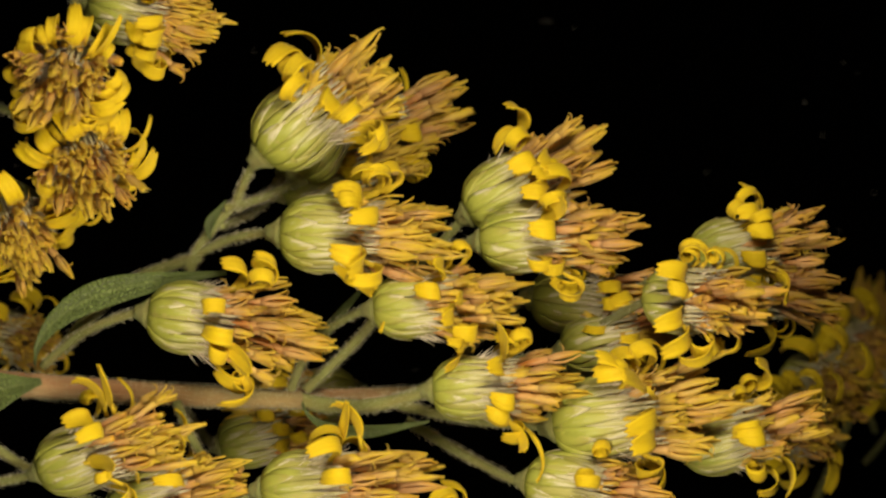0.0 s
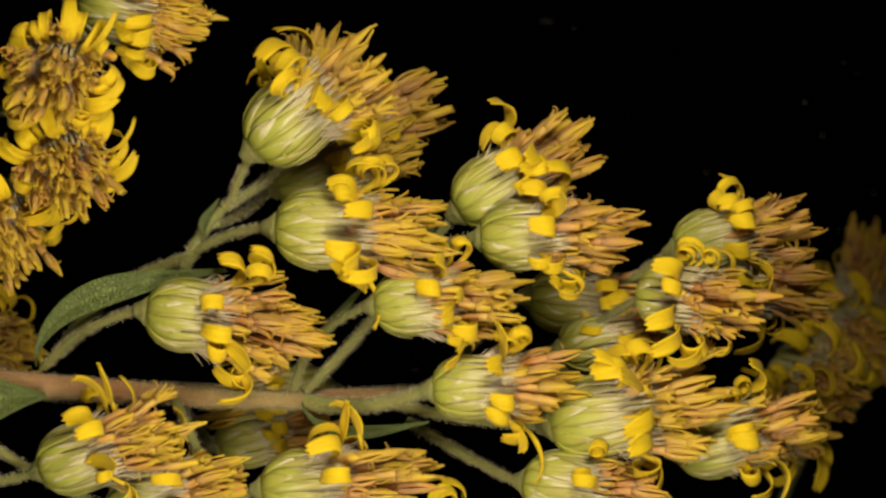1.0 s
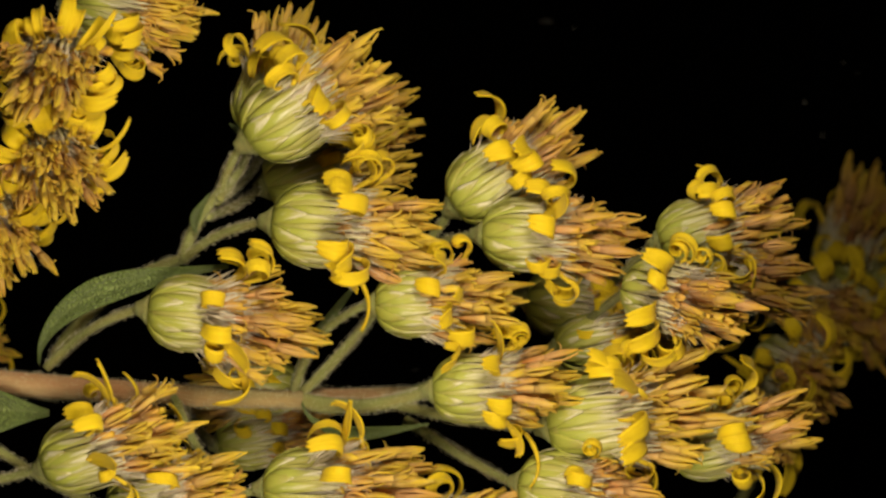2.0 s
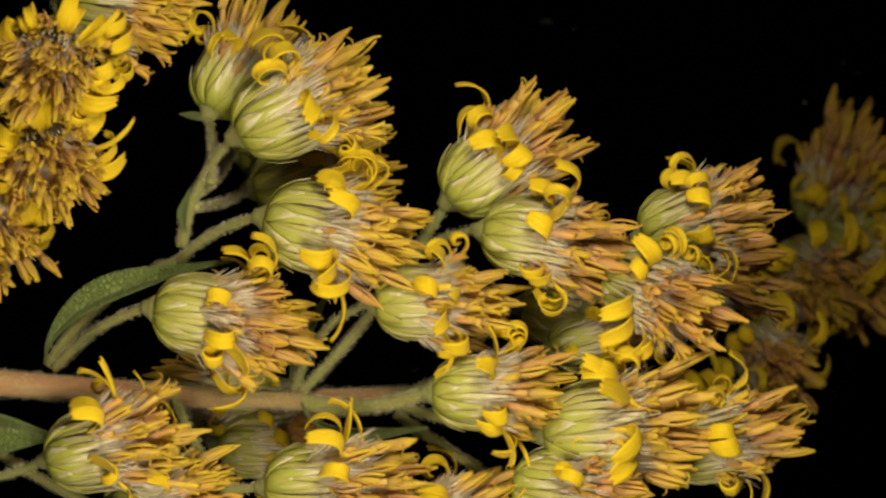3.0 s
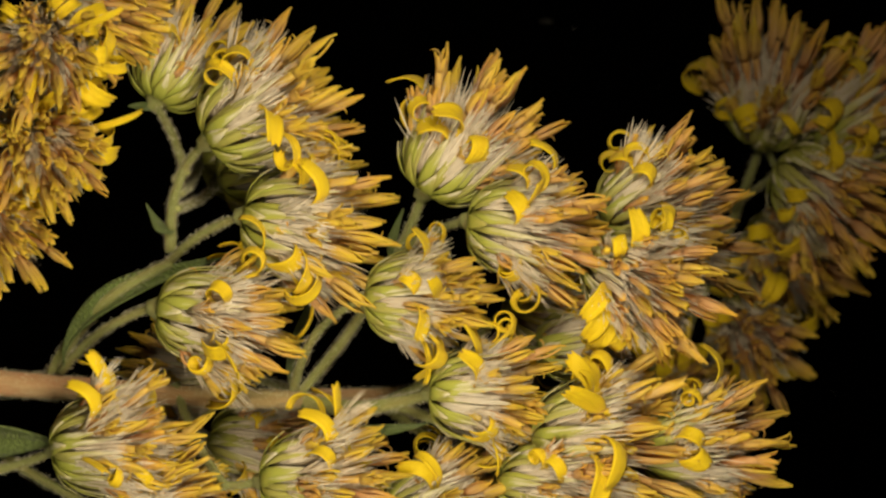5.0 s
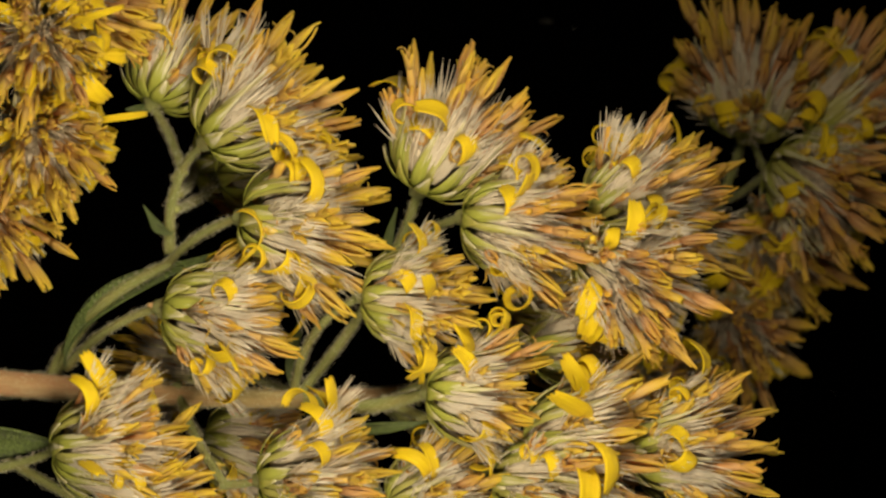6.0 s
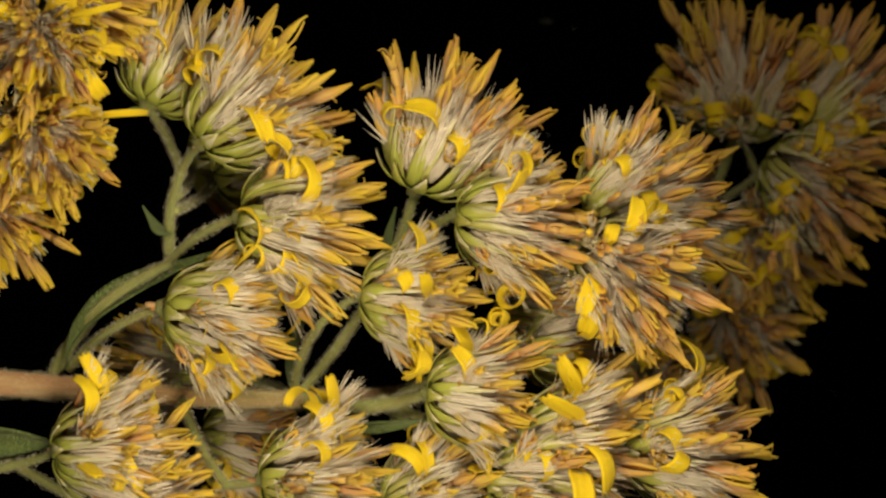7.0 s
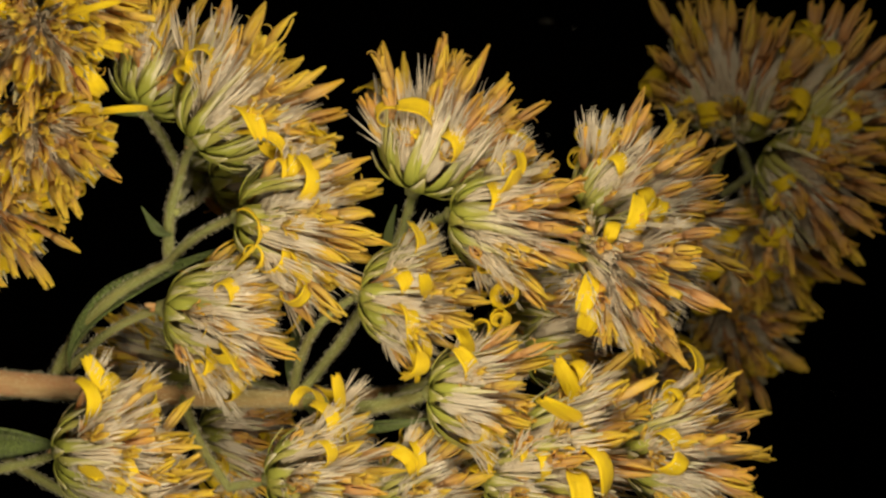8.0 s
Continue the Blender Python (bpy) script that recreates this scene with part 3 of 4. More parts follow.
stalk(front, "stalk",
    [(0, -9.18, 0.8, 1.98, -6.68, 2.8, 3.01),
     (1.5, -9.58, 0.8, 2.23, -7.65, 2.8, 4.38),
     (3, -10.34, 0.8, 3.54, -10.53, 2.8, 5.98),
     (4.5, -11.32, 0.8, 3.54, -12.67, 2.6, 6.5),
     (6, -11.57, 0.8, 3.46, -13.05, 2.6, 6.43),
     (8, -11.59, 0.8, 3.29, -13.56, 2.6, 6.3)],
    0.2, 0.18, 0.15, 0, STALK, 14, 7, "", 4)
stalk(front, "stalk",
    [(0, -10.88, 0.6, -0.43, -7.45, -0.7, 0.72),
     (1.5, -11.26, 0.6, -0.38, -7.7, -0.7, 1.07),
     (3, -11.83, 0.6, -0.6, -8.02, -0.7, 1.42),
     (4.5, -12.11, 0.6, -0.68, -8.77, -0.7, 1.47),
     (6, -12.18, 0.6, -0.73, -8.87, -0.7, 1.4),
     (8, -12.21, 0.6, -0.73, -8.97, -0.7, 1.42)],
    0.2, 0.18, -0.35, 0, STALK, 14, 8, "")
stalk(front, "stalk",
    [(0, -9.87, 0.8, 1.02, -7.69, 7, 2.55),
     (1.5, -10.26, 0.8, 1.19, -8.15, 7, 2.81),
     (3, -10.94, 0.8, 1.88, -8.93, 7, 2.73),
     (4.5, -11.64, 0.8, 1.85, -10.21, 7, 2.86),
     (6, -11.82, 0.8, 1.79, -10.32, 7, 3.17),
     (8, -11.84, 0.8, 1.68, -10.58, 7, 3.07)],
    0.18, 0.18, 0.2, 0, STALK, 14, 9, "")
stalk(front, "stalk",
    [(0, -9.62, 1, 1.38, -5.83, 9, 4.45),
     (1.5, -10.01, 1, 1.58, -7.39, 9, 4.66),
     (3, -10.72, 1, 2.51, -9.73, 9, 4.5),
     (4.5, -11.53, 1, 2.49, -11.03, 9, 4.19),
     (6, -11.73, 1, 2.42, -11.5, 9, 3.77),
     (8, -11.76, 1, 2.29, -11.81, 9, 3.93)],
    0.16, 0.16, 0.2, 0, STALK, 14, 10, "", 8.2)
stalk(front, "stalk",
    [(0, -17.71, -0.2, -5.22, -13.22, -1.3, -2.78),
     (1.5, -17.58, -0.2, -5.22, -13.27, -1.3, -2.66),
     (3, -17.13, -0.2, -5.27, -12.9, -1.3, -2.58),
     (4.5, -16.78, -0.2, -5.32, -12.82, -1.3, -2.58),
     (6, -16.71, -0.2, -5.32, -12.4, -1.3, -2.58),
     (8, -16.53, -0.2, -5.37, -12.28, -1.3, -2.61)],
    0.2, 0.18, -0.45, 0, STALK, 14, 11, "")
stalk(front, "stalk",
    [(0, -6.6, 0, -6.23, -3.29, -0.9, -2.66),
     (1.5, -6.55, 0, -6.23, -3.21, -0.9, -2.46),
     (3, -6.55, 0, -6.23, -3.14, -0.9, -2.37),
     (4.5, -6.55, 0, -6.18, -3.41, -0.9, -2.27),
     (6, -6.55, 0, -6.18, -3.56, -0.9, -2.09),
     (8, -6.6, 0, -6.18, -3.64, -0.9, -2.02)],
    0.2, 0.16, -0.75, 0, STALK, 14, 12, "")
stalk(front, "stalk",
    [(0, -6.11, 0.2, -6.28, -1.23, 1.6, -0.73),
     (1.5, -6.11, 0.2, -6.28, -1.49, 1.6, -0.6),
     (3, -6.23, 0.2, -6.23, -1.81, 1.6, -0.73),
     (4.5, -6.23, 0.2, -6.18, -2.17, 1.6, -0.6),
     (6, -6.23, 0.2, -6.18, -2.37, 1.6, -0.6),
     (8, -6.23, 0.2, -6.18, -2.37, 1.6, -0.48)],
    0.22, 0.2, 0.25, 0, STALK, 14, 13, "")
stalk(front, "stalk",
    [(0, -1.23, 1.6, -0.73, 0.91, 2.1, 1.41),
     (1.5, -1.49, 1.6, -0.6, 0.35, 2.1, 1.59),
     (3, -1.81, 1.6, -0.73, 0.15, 2.1, 2.04),
     (4.5, -2.17, 1.6, -0.6, -0.68, 2.1, 2.4),
     (6, -2.37, 1.6, -0.6, -1.11, 2.1, 2.6),
     (8, -2.37, 1.6, -0.48, -1.31, 2.1, 2.68)],
    0.24, 0.2, 0.1, 0, STALK, 14, 14, "")
stalk(front, "stalk",
    [(0, -1.23, 1.6, -0.73, 1.4, 0.5, 0.28),
     (1.5, -1.49, 1.6, -0.6, 1.48, 0.5, 0.53),
     (3, -1.81, 1.6, -0.73, 1.6, 0.5, 0.83),
     (4.5, -2.17, 1.6, -0.6, 1.2, 0.5, 1.15),
     (6, -2.37, 1.6, -0.6, 0.9, 0.5, 1.4),
     (8, -2.37, 1.6, -0.48, 0.4, 0.5, 1.53)],
    0.2, 0.18, -0.3, 0, STALK, 14, 15, "")
stalk(front, "stalk",
    [(0, -2.11, 0.6, -6.87, 4.61, 0.3, -7.86),
     (1.5, -2.11, 0.6, -6.87, 4.48, 0.3, -7.81),
     (3, -2.11, 0.6, -6.87, 4.28, 0.3, -8.19),
     (4.5, -2.11, 0.6, -6.87, 4.06, 0.3, -8.51),
     (6, -2.11, 0.6, -6.87, 3.65, 0.3, -8.79),
     (8, -2.11, 0.6, -6.87, 3.4, 0.3, -9.04)],
    0.24, 0.2, 0.2, 0, STALK, 14, 16, "")
stalk(front, "stalk",
    [(0, -2.37, 1.5, -6.82, 5.13, 4.5, -4.69),
     (1.5, -2.37, 1.5, -6.82, 5, 4.5, -4.62),
     (3, -2.37, 1.5, -6.82, 4.62, 4.5, -4.57),
     (4.5, -2.37, 1.5, -6.82, 4.23, 4.5, -4.52),
     (6, -2.37, 1.5, -6.82, 3.85, 4.5, -4.44),
     (8, -2.37, 1.5, -6.82, 3.6, 4.5, -4.52)],
    0.22, 0.18, -0.3, 0, STALK, 14, 17, "")
stalk(front, "stalk",
    [(0, -1.61, 2, -7.67, 3.66, 0.5, -10.5),
     (1.5, -1.61, 2, -7.67, 3.66, 0.5, -10.55),
     (3, -1.61, 2, -7.67, 2.91, 0.5, -10.55),
     (4.5, -1.61, 2, -7.67, 2.66, 0.5, -10.25),
     (6, -1.61, 2, -7.67, 2.53, 0.5, -10.25),
     (8, -1.61, 2, -7.67, 2.53, 0.5, -10.25)],
    0.24, 0.18, 0.1, 0, STALK, 14, 18, "")
stalk(front, "stalk",
    [(0, 2.93, 2.5, -7.56, 10.35, 1.7, -8.92),
     (1.5, 2.93, 2.5, -7.56, 10.03, 1.7, -9.04),
     (3, 2.93, 2.5, -7.56, 9.6, 1.7, -8.99),
     (4.5, 2.93, 2.5, -7.56, 9.09, 1.7, -9.17),
     (6, 2.93, 2.5, -7.56, 8.46, 1.7, -9.04),
     (8, 2.93, 2.5, -7.56, 8.21, 1.7, -9.12)],
    0.22, 0.18, 0.2, 0, STALK, 14, 19, "")
stalk(front, "stalk",
    [(0, 4.54, 7, -5.39, 9.21, 1.4, -2.24),
     (1.5, 4.54, 7, -5.39, 8.71, 1.4, -1.94),
     (3, 4.54, 7, -5.39, 7.7, 1.4, -1.23),
     (4.5, 4.54, 7, -5.39, 7.32, 1.4, -0.73),
     (6, 4.54, 7, -5.39, 6.94, 1.4, -0.35),
     (8, 4.54, 7, -5.39, 6.94, 1.4, -0.1)],
    0.22, 0.18, -0.2, 0, STALK, 14, 20, "")
stalk(front, "stalk",
    [(0, 4.54, 7, -5.39, 10.93, 3.2, -0.48),
     (1.5, 4.54, 7, -5.39, 9.84, 3.2, 0.03),
     (3, 4.54, 7, -5.39, 8.73, 3.2, 0.53),
     (4.5, 4.54, 7, -5.39, 7.46, 3.2, 0.99),
     (6, 4.54, 7, -5.39, 6.7, 3.2, 1.5),
     (8, 4.54, 7, -5.39, 6.39, 3.2, 1.55)],
    0.22, 0.18, -0.3, 0, STALK, 14, 21, "")
stalk(front, "stalk",
    [(0, -0.61, 2.5, -6.3, 3.74, 5.5, -2.15),
     (1.5, -0.61, 2.5, -6.3, 3.61, 5.5, -2.15),
     (3, -0.61, 2.5, -6.3, 3.36, 5.5, -2.54),
     (4.5, -0.61, 2.5, -6.3, 3.1, 5.5, -2.67),
     (6, -0.61, 2.5, -6.3, 2.72, 5.5, -2.67),
     (8, -0.61, 2.5, -6.3, 2.59, 5.5, -2.67)],
    0.2, 0.18, -0.1, 0, STALK, 14, 22, "")
stalk(front, "stalk",
    [(0, 5.69, 12, -5.51, 12.47, 22, -1.62),
     (1.5, 5.69, 12, -5.51, 11.63, 22, -1.35),
     (3, 5.69, 12, -5.51, 10.17, 22, -0.8),
     (4.5, 5.69, 12, -5.51, 9.05, 22, 0.03),
     (6, 5.69, 12, -5.51, 8.97, 22, 1.13),
     (8, 5.69, 12, -5.51, 8.83, 22, 1.54)],
    0.2, 0.18, -0.1, 0, STALK, 14, 23, "")
stalk(front, "stalk",
    [(0, -11.78, -0.4, -6.76, -9.03, -1.8, -11.01),
     (1.5, -11.73, -0.4, -6.76, -9.15, -1.8, -10.89),
     (3, -11.63, -0.4, -6.81, -9.4, -1.8, -10.51),
     (4.5, -11.43, -0.4, -6.81, -9.52, -1.8, -10.39),
     (6, -11.33, -0.4, -6.81, -9.52, -1.8, -10.34),
     (8, -11.25, -0.4, -6.81, -9.4, -1.8, -10.44)],
    0.22, 0.18, 0.3, 0, STALK, 14, 24, "")
stalk(front, "stalk",
    [(0, -9.03, -1.8, -11.01, -8.15, -1.9, -10.58),
     (1.5, -9.15, -1.8, -10.89, -8.08, -1.9, -10.53),
     (3, -9.4, -1.8, -10.51, -7.91, -1.9, -10.43),
     (4.5, -9.52, -1.8, -10.39, -7.98, -1.9, -10.24),
     (6, -9.52, -1.8, -10.34, -7.98, -1.9, -10.14),
     (8, -9.4, -1.8, -10.44, -7.58, -1.9, -10.09)],
    0.2, 0.18, 0.05, 0, STALK, 14, 25, "")
stalk(front, "stalk",
    [(0, -22.33, -0.2, -6.47, -19.58, -1.6, -10.15),
     (1.5, -22.33, -0.2, -6.47, -19.58, -1.6, -10.1),
     (3, -22.33, -0.2, -6.47, -19.58, -1.6, -9.95),
     (4.5, -22.33, -0.2, -6.47, -19.46, -1.6, -9.7),
     (6, -22.33, -0.2, -6.47, -19.46, -1.6, -9.6),
     (8, -22.33, -0.2, -6.47, -19.46, -1.6, -9.65)],
    0.24, 0.18, 0.3, 0, STALK, 14, 26, "")
stalk(front, "stalk",
    [(0, -19.58, -1.6, -10.15, -17.89, -1.9, -9.84),
     (1.5, -19.58, -1.6, -10.1, -17.75, -1.9, -9.69),
     (3, -19.58, -1.6, -9.95, -17.45, -1.9, -9.27),
     (4.5, -19.46, -1.6, -9.7, -17.13, -1.9, -8.9),
     (6, -19.46, -1.6, -9.6, -16.95, -1.9, -8.77),
     (8, -19.46, -1.6, -9.65, -16.83, -1.9, -8.9)],
    0.2, 0.18, 0.1, 0, STALK, 14, 27, "")
stalk(front, "stalk",
    [(0, -22.4, 0.5, -6.99, -14.79, -0.9, -11.43),
     (1.5, -22.4, 0.5, -6.99, -14.79, -0.9, -11.43),
     (3, -22.4, 0.5, -6.99, -14.91, -0.9, -11.55),
     (4.5, -22.4, 0.5, -6.99, -14.91, -0.9, -11.55),
     (6, -22.4, 0.5, -6.99, -15.04, -0.9, -11.55),
     (8, -22.4, 0.5, -6.99, -15.04, -0.9, -11.55)],
    0.22, 0.2, 0.3, 0, STALK, 14, 28, "")
stalk(front, "stalk",
    [(0, -11.64, 0.8, -6.62, -10.51, 9, -9.08),
     (1.5, -11.64, 0.8, -6.62, -10.57, 9, -9.03),
     (3, -11.64, 0.8, -6.62, -10.51, 9, -8.95),
     (4.5, -11.64, 0.8, -6.62, -10.77, 9, -8.82),
     (6, -11.64, 0.8, -6.62, -11.03, 9, -8.69),
     (8, -11.64, 0.8, -6.62, -11.29, 9, -8.43)],
    0.2, 0.18, 0.2, 0, STALK, 14, 29, "")
stalk(front, "stalk",
    [(0, -5.63, 1, -6.81, -3.75, 9, -6.48),
     (1.5, -5.63, 1, -6.81, -5.57, 9, -6.48),
     (3, -5.63, 1, -6.81, -7.65, 9, -6.22),
     (4.5, -5.63, 1, -6.81, -9.21, 9, -5.91),
     (6, -5.63, 1, -6.81, -10.25, 9, -5.7),
     (8, -5.63, 1, -6.81, -11.42, 9, -5.57)],
    0.2, 0.18, 0.2, 0, STALK, 14, 30, "", 8.2)
stalk(front, "stalk",
    [(0, -4.62, 0.8, -6.8, -2.36, 1, -14.29),
     (1.5, -4.62, 0.8, -6.8, -2.36, 1, -14.04),
     (3, -4.62, 0.8, -6.8, -2.36, 1, -13.03),
     (4.5, -4.62, 0.8, -6.8, -2.36, 1, -12.28),
     (6, -4.62, 0.8, -6.8, -2.36, 1, -11.65),
     (8, -4.62, 0.8, -6.8, -2.86, 1, -11.53)],
    0.2, 0.18, 0.2, 0, STALK, 14, 31, "", 5.3)
stalk(front, "stalk",
    [(0, -22.43, 0.8, -5.75, -21.38, 14, -3.96),
     (1.5, -22.43, 0.8, -5.75, -23.24, 14, -3.96),
     (3, -22.43, 0.8, -5.75, -25.37, 14, -4.23),
     (4.5, -22.43, 0.8, -5.75, -26.17, 14, -4.23),
     (6, -22.43, 0.8, -5.75, -26.7, 14, -4.23),
     (8, -22.43, 0.8, -5.75, -26.7, 14, -4.23)],
    0.2, 0.18, 0.2, 0, STALK, 14, 32, "")
leaf(front,
    [(0, -17.98, -0.9, -5.15, -8.55, -1.2, -0.55, 0),
     (1.5, -17.88, -0.9, -5.1, -8.65, -1.2, -0.42, 0),
     (3, -17.48, -0.9, -5.1, -8.88, -0.6, -0.35, -26),
     (4.5, -16.8, -0.9, -5.2, -9.15, 0, -0.43, -38),
     (6, -16.6, -0.9, -5.25, -9.74, 0.4, -0.53, -42),
     (8, -16.4, -0.9, -5.33, -9.93, 0.6, -0.48, -42)],
    1.1, -1.6, 0.9, "long folded green leaf with a rough surface", 33, 0)
leaf(front,
    [(0, -22.75, -1, -7.57, -17.44, -1.4, -5.74, 0),
     (1.5, -22.75, -1, -7.44, -17.39, -1.4, -6.73, 0),
     (3, -22.5, -1, -8.19, -17.34, -1.4, -8.22, 25),
     (4.5, -22.5, -1, -8.31, -17.24, -1.4, -8.42, 40),
     (6, -22.5, -1, -8.31, -17.04, -1.4, -8.47, 45),
     (8, -22.5, -1, -8.31, -16.99, -1.4, -8.52, 45)],
    2, -0.4, 0.5, "green leaf with a browned torn tip", 34, 0)
leaf(front,
    [(0, -6.22, -0.3, -6.77, -0.3, -1.2, -7.63, 0),
     (1.5, -6.22, -0.3, -6.77, -0.3, -1.2, -7.68, 0),
     (3, -6.22, -0.3, -6.77, -0.35, -1.2, -7.88, 20),
     (4.5, -6.22, -0.3, -6.84, -0.6, -1.2, -7.68, 30),
     (6, -6.22, -0.3, -6.84, -0.9, -1.2, -7.48, 40),
     (8, -6.09, -0.3, -6.84, -1.04, -1.2, -7.31, 40)],
    0.55, 1, 0.6, "narrow green leaflet under the stem", 35, 0)
leaf(front,
    [(0, -6.73, 0.3, -6.23, -3.12, 1.5, -1.23, 0),
     (1.5, -6.73, 0.3, -6.23, -3.25, 1.5, -1.23, 0),
     (3, -6.73, 0.3, -6.18, -4.89, 3.9, -1.5, 0),
     (4.5, -6.73, 0.3, -6.13, -5.67, 4.7, -1.89, 0),
     (6, -6.73, 0.3, -6.13, -6.04, 5.2, -2.41, 0),
     (8, -6.73, 0.3, -6.08, -6.09, 5.3, -2.53, 0)],
    0.42, -0.3, 0.6, "narrow green leaflet at a fork", 36, 0)
leaf(front,
    [(0, -10.26, 0.2, 0.42, -9.44, -0.3, 2.57, 0),
     (1.5, -10.65, 0.2, 0.54, -9.89, -0.3, 2.97, 0),
     (3, -11.29, 0.2, 0.84, -11.13, -0.3, 3.4, 0),
     (4.5, -11.81, 0.2, 0.8, -12.46, -0.3, 1.57, 0),
     (6, -11.94, 0.2, 0.74, -12.78, -0.3, 1.52, 0),
     (8, -11.97, 0.2, 0.68, -12.93, -0.3, 1.52, 0)],
    0.4, -0.3, 0.6, "tiny green leaflet on the side stalk", 37, 0)
leaf(front,
    [(0, -1.23, 1.4, -0.73, -0.35, 1.2, 0.53, 0),
     (1.5, -1.48, 1.4, -0.6, -0.6, 1.2, 0.78, 0),
     (3, -1.81, 1.4, -0.73, -0.73, 1.2, 2.16, 0),
     (4.5, -2.16, 1.4, -0.6, -1.48, 1.2, 2.04, 0),
     (6, -2.36, 1.4, -0.6, -1.99, 1.2, 2.29, 0),
     (8, -2.36, 1.4, -0.48, -2.06, 1.2, 2.29, 0)],
    0.35, -0.2, 0.6, "tiny green leaflet on the side stalk", 38, 0)
leaf(front,
    [(0, -6.94, 2.8, 2.91, -6.68, 2.8, 3.57, 0),
     (1.5, -7.85, 2.8, 4.17, -8.71, 2.8, 5.85, 0),
     (3, -10.52, 2.8, 5.73, -11.55, 2.8, 5.98, 0),
     (4.5, -12.55, 2.6, 6.21, -13.81, 2.6, 6.45, 0),
     (6, -12.91, 2.6, 6.13, -14.22, 2.6, 6.25, 0),
     (8, -13.37, 2.6, 6, -15.03, 2.6, 6.1, 0)],
    0.35, 0.1, 0.6, "tiny green leaflet below a head", 39, 0)
stalk(side, "stem",
    [(0, -23.31, 2, 12.64, -22.81, 2, -1.99),
     (1.5, -23.31, 2, 12.64, -22.81, 2, -1.99),
     (3, -23.31, 2, 12.64, -22.81, 2, -1.99),
     (4.5, -23.31, 2, 12.64, -22.81, 2, -1.99),
     (6, -23.31, 2, 12.64, -22.81, 2, -1.99),
     (8, -23.31, 2, 12.64, -22.81, 2, -1.99)],
    0.4, 0.3, 0, 0, STALK, 10, 40, "thin green stem")
stalk(side, "stalk",
    [(0, -23.18, 2, 11.63, -16.37, 0.3, 11.79),
     (1.5, -23.18, 2, 11.63, -16.75, 0.3, 11.67),
     (3, -23.18, 2, 11.63, -17.25, 0.3, 11.67),
     (4.5, -23.18, 2, 11.63, -17.62, 0.3, 11.67),
     (6, -23.18, 2, 11.63, -18.12, 0.3, 11.79),
     (8, -23.18, 2, 11.63, -18.38, 0.3, 12.04)],
    0.22, 0.18, -0.2, 0, STALK, 14, 41, "")
stalk(side, "stalk",
    [(0, -16.37, 0.3, 11.79, -15.86, 0.1, 10.9),
     (1.5, -16.75, 0.3, 11.67, -16.48, 0.1, 10.95),
     (3, -17.25, 0.3, 11.67, -16.98, 0.1, 11.03),
     (4.5, -17.62, 0.3, 11.67, -17.41, 0.1, 11.16),
     (6, -18.12, 0.3, 11.79, -17.81, 0.1, 11.28),
     (8, -18.38, 0.3, 12.04, -18.11, 0.1, 11.53)],
    0.22, 0.18, 0, 0, STALK, 14, 42, "")
stalk(side, "stalk",
    [(0, -16.37, 0.3, 11.79, -16.24, -0.8, 8.87),
     (1.5, -16.75, 0.3, 11.67, -16.66, -0.8, 9.12),
     (3, -17.25, 0.3, 11.67, -16.94, -0.8, 9.24),
     (4.5, -17.62, 0.3, 11.67, -17.34, -0.8, 9.49),
     (6, -18.12, 0.3, 11.79, -17.66, -0.8, 9.74),
     (8, -18.38, 0.3, 12.04, -17.83, -0.8, 9.99)],
    0.24, 0.22, -0.1, 0, STALK, 14, 43, "")
stalk(side, "stalk",
    [(0, -23.06, 2, 7.09, -16.39, 0.6, 5.04),
     (1.5, -23.06, 2, 7.09, -17.52, 0.6, 5.16),
     (3, -23.06, 2, 7.09, -17.9, 0.6, 5.16),
     (4.5, -23.06, 2, 7.09, -18.27, 0.6, 5.41),
     (6, -23.06, 2, 7.09, -18.15, 0.6, 5.54),
     (8, -23.06, 2, 7.09, -18.15, 0.6, 5.67)],
    0.22, 0.18, -0.2, 0, STALK, 14, 44, "")
stalk(side, "stalk",
    [(0, -22.93, 2, 3.05, -19.62, 1.6, 2.42),
     (1.5, -22.93, 2, 3.05, -20.37, 1.6, 2.54),
     (3, -22.93, 2, 3.05, -20.62, 1.6, 2.29),
     (4.5, -22.93, 2, 3.05, -20.75, 1.6, 2.17),
     (6, -22.93, 2, 3.05, -20.8, 1.6, 2.29),
     (8, -22.93, 2, 3.05, -20.8, 1.6, 2.42)],
    0.22, 0.18, -0.2, 0, STALK, 14, 45, "")
stalk(rear, "stem",
    [(0, 22.85, 133, -25.15, 28.85, 125, -10.15),
     (1.5, 20.75, 120, -19.23, 26.64, 112, -4.49),
     (3, 17.31, 98, -13.27, 23.11, 90, 1.26),
     (4.5, 12.78, 69, -9.54, 18.71, 61, 5.31),
     (6, 10.57, 64, -9.09, 16.81, 56, 6.46),
     (8, 9.46, 62, -9.34, 15.81, 54, 6.5)],
    0.32, 0.24, 0.3, 0, STALK, 6, 46, "")
stalk(rear, "stalk",
    [(0, 30.05, 126, -12.65, 28.85, 125, -10.15),
     (1.5, 27.82, 113, -6.94, 26.64, 112, -4.49),
     (3, 24.27, 91, -1.15, 23.11, 90, 1.26),
     (4.5, 19.9, 62, 2.83, 18.71, 61, 5.31),
     (6, 18.05, 57, 3.87, 16.81, 56, 6.46),
     (8, 17.09, 55, 3.86, 15.81, 54, 6.5)],
    0.2, 0.18, 0.1, 0, STALK, 6, 47, "")
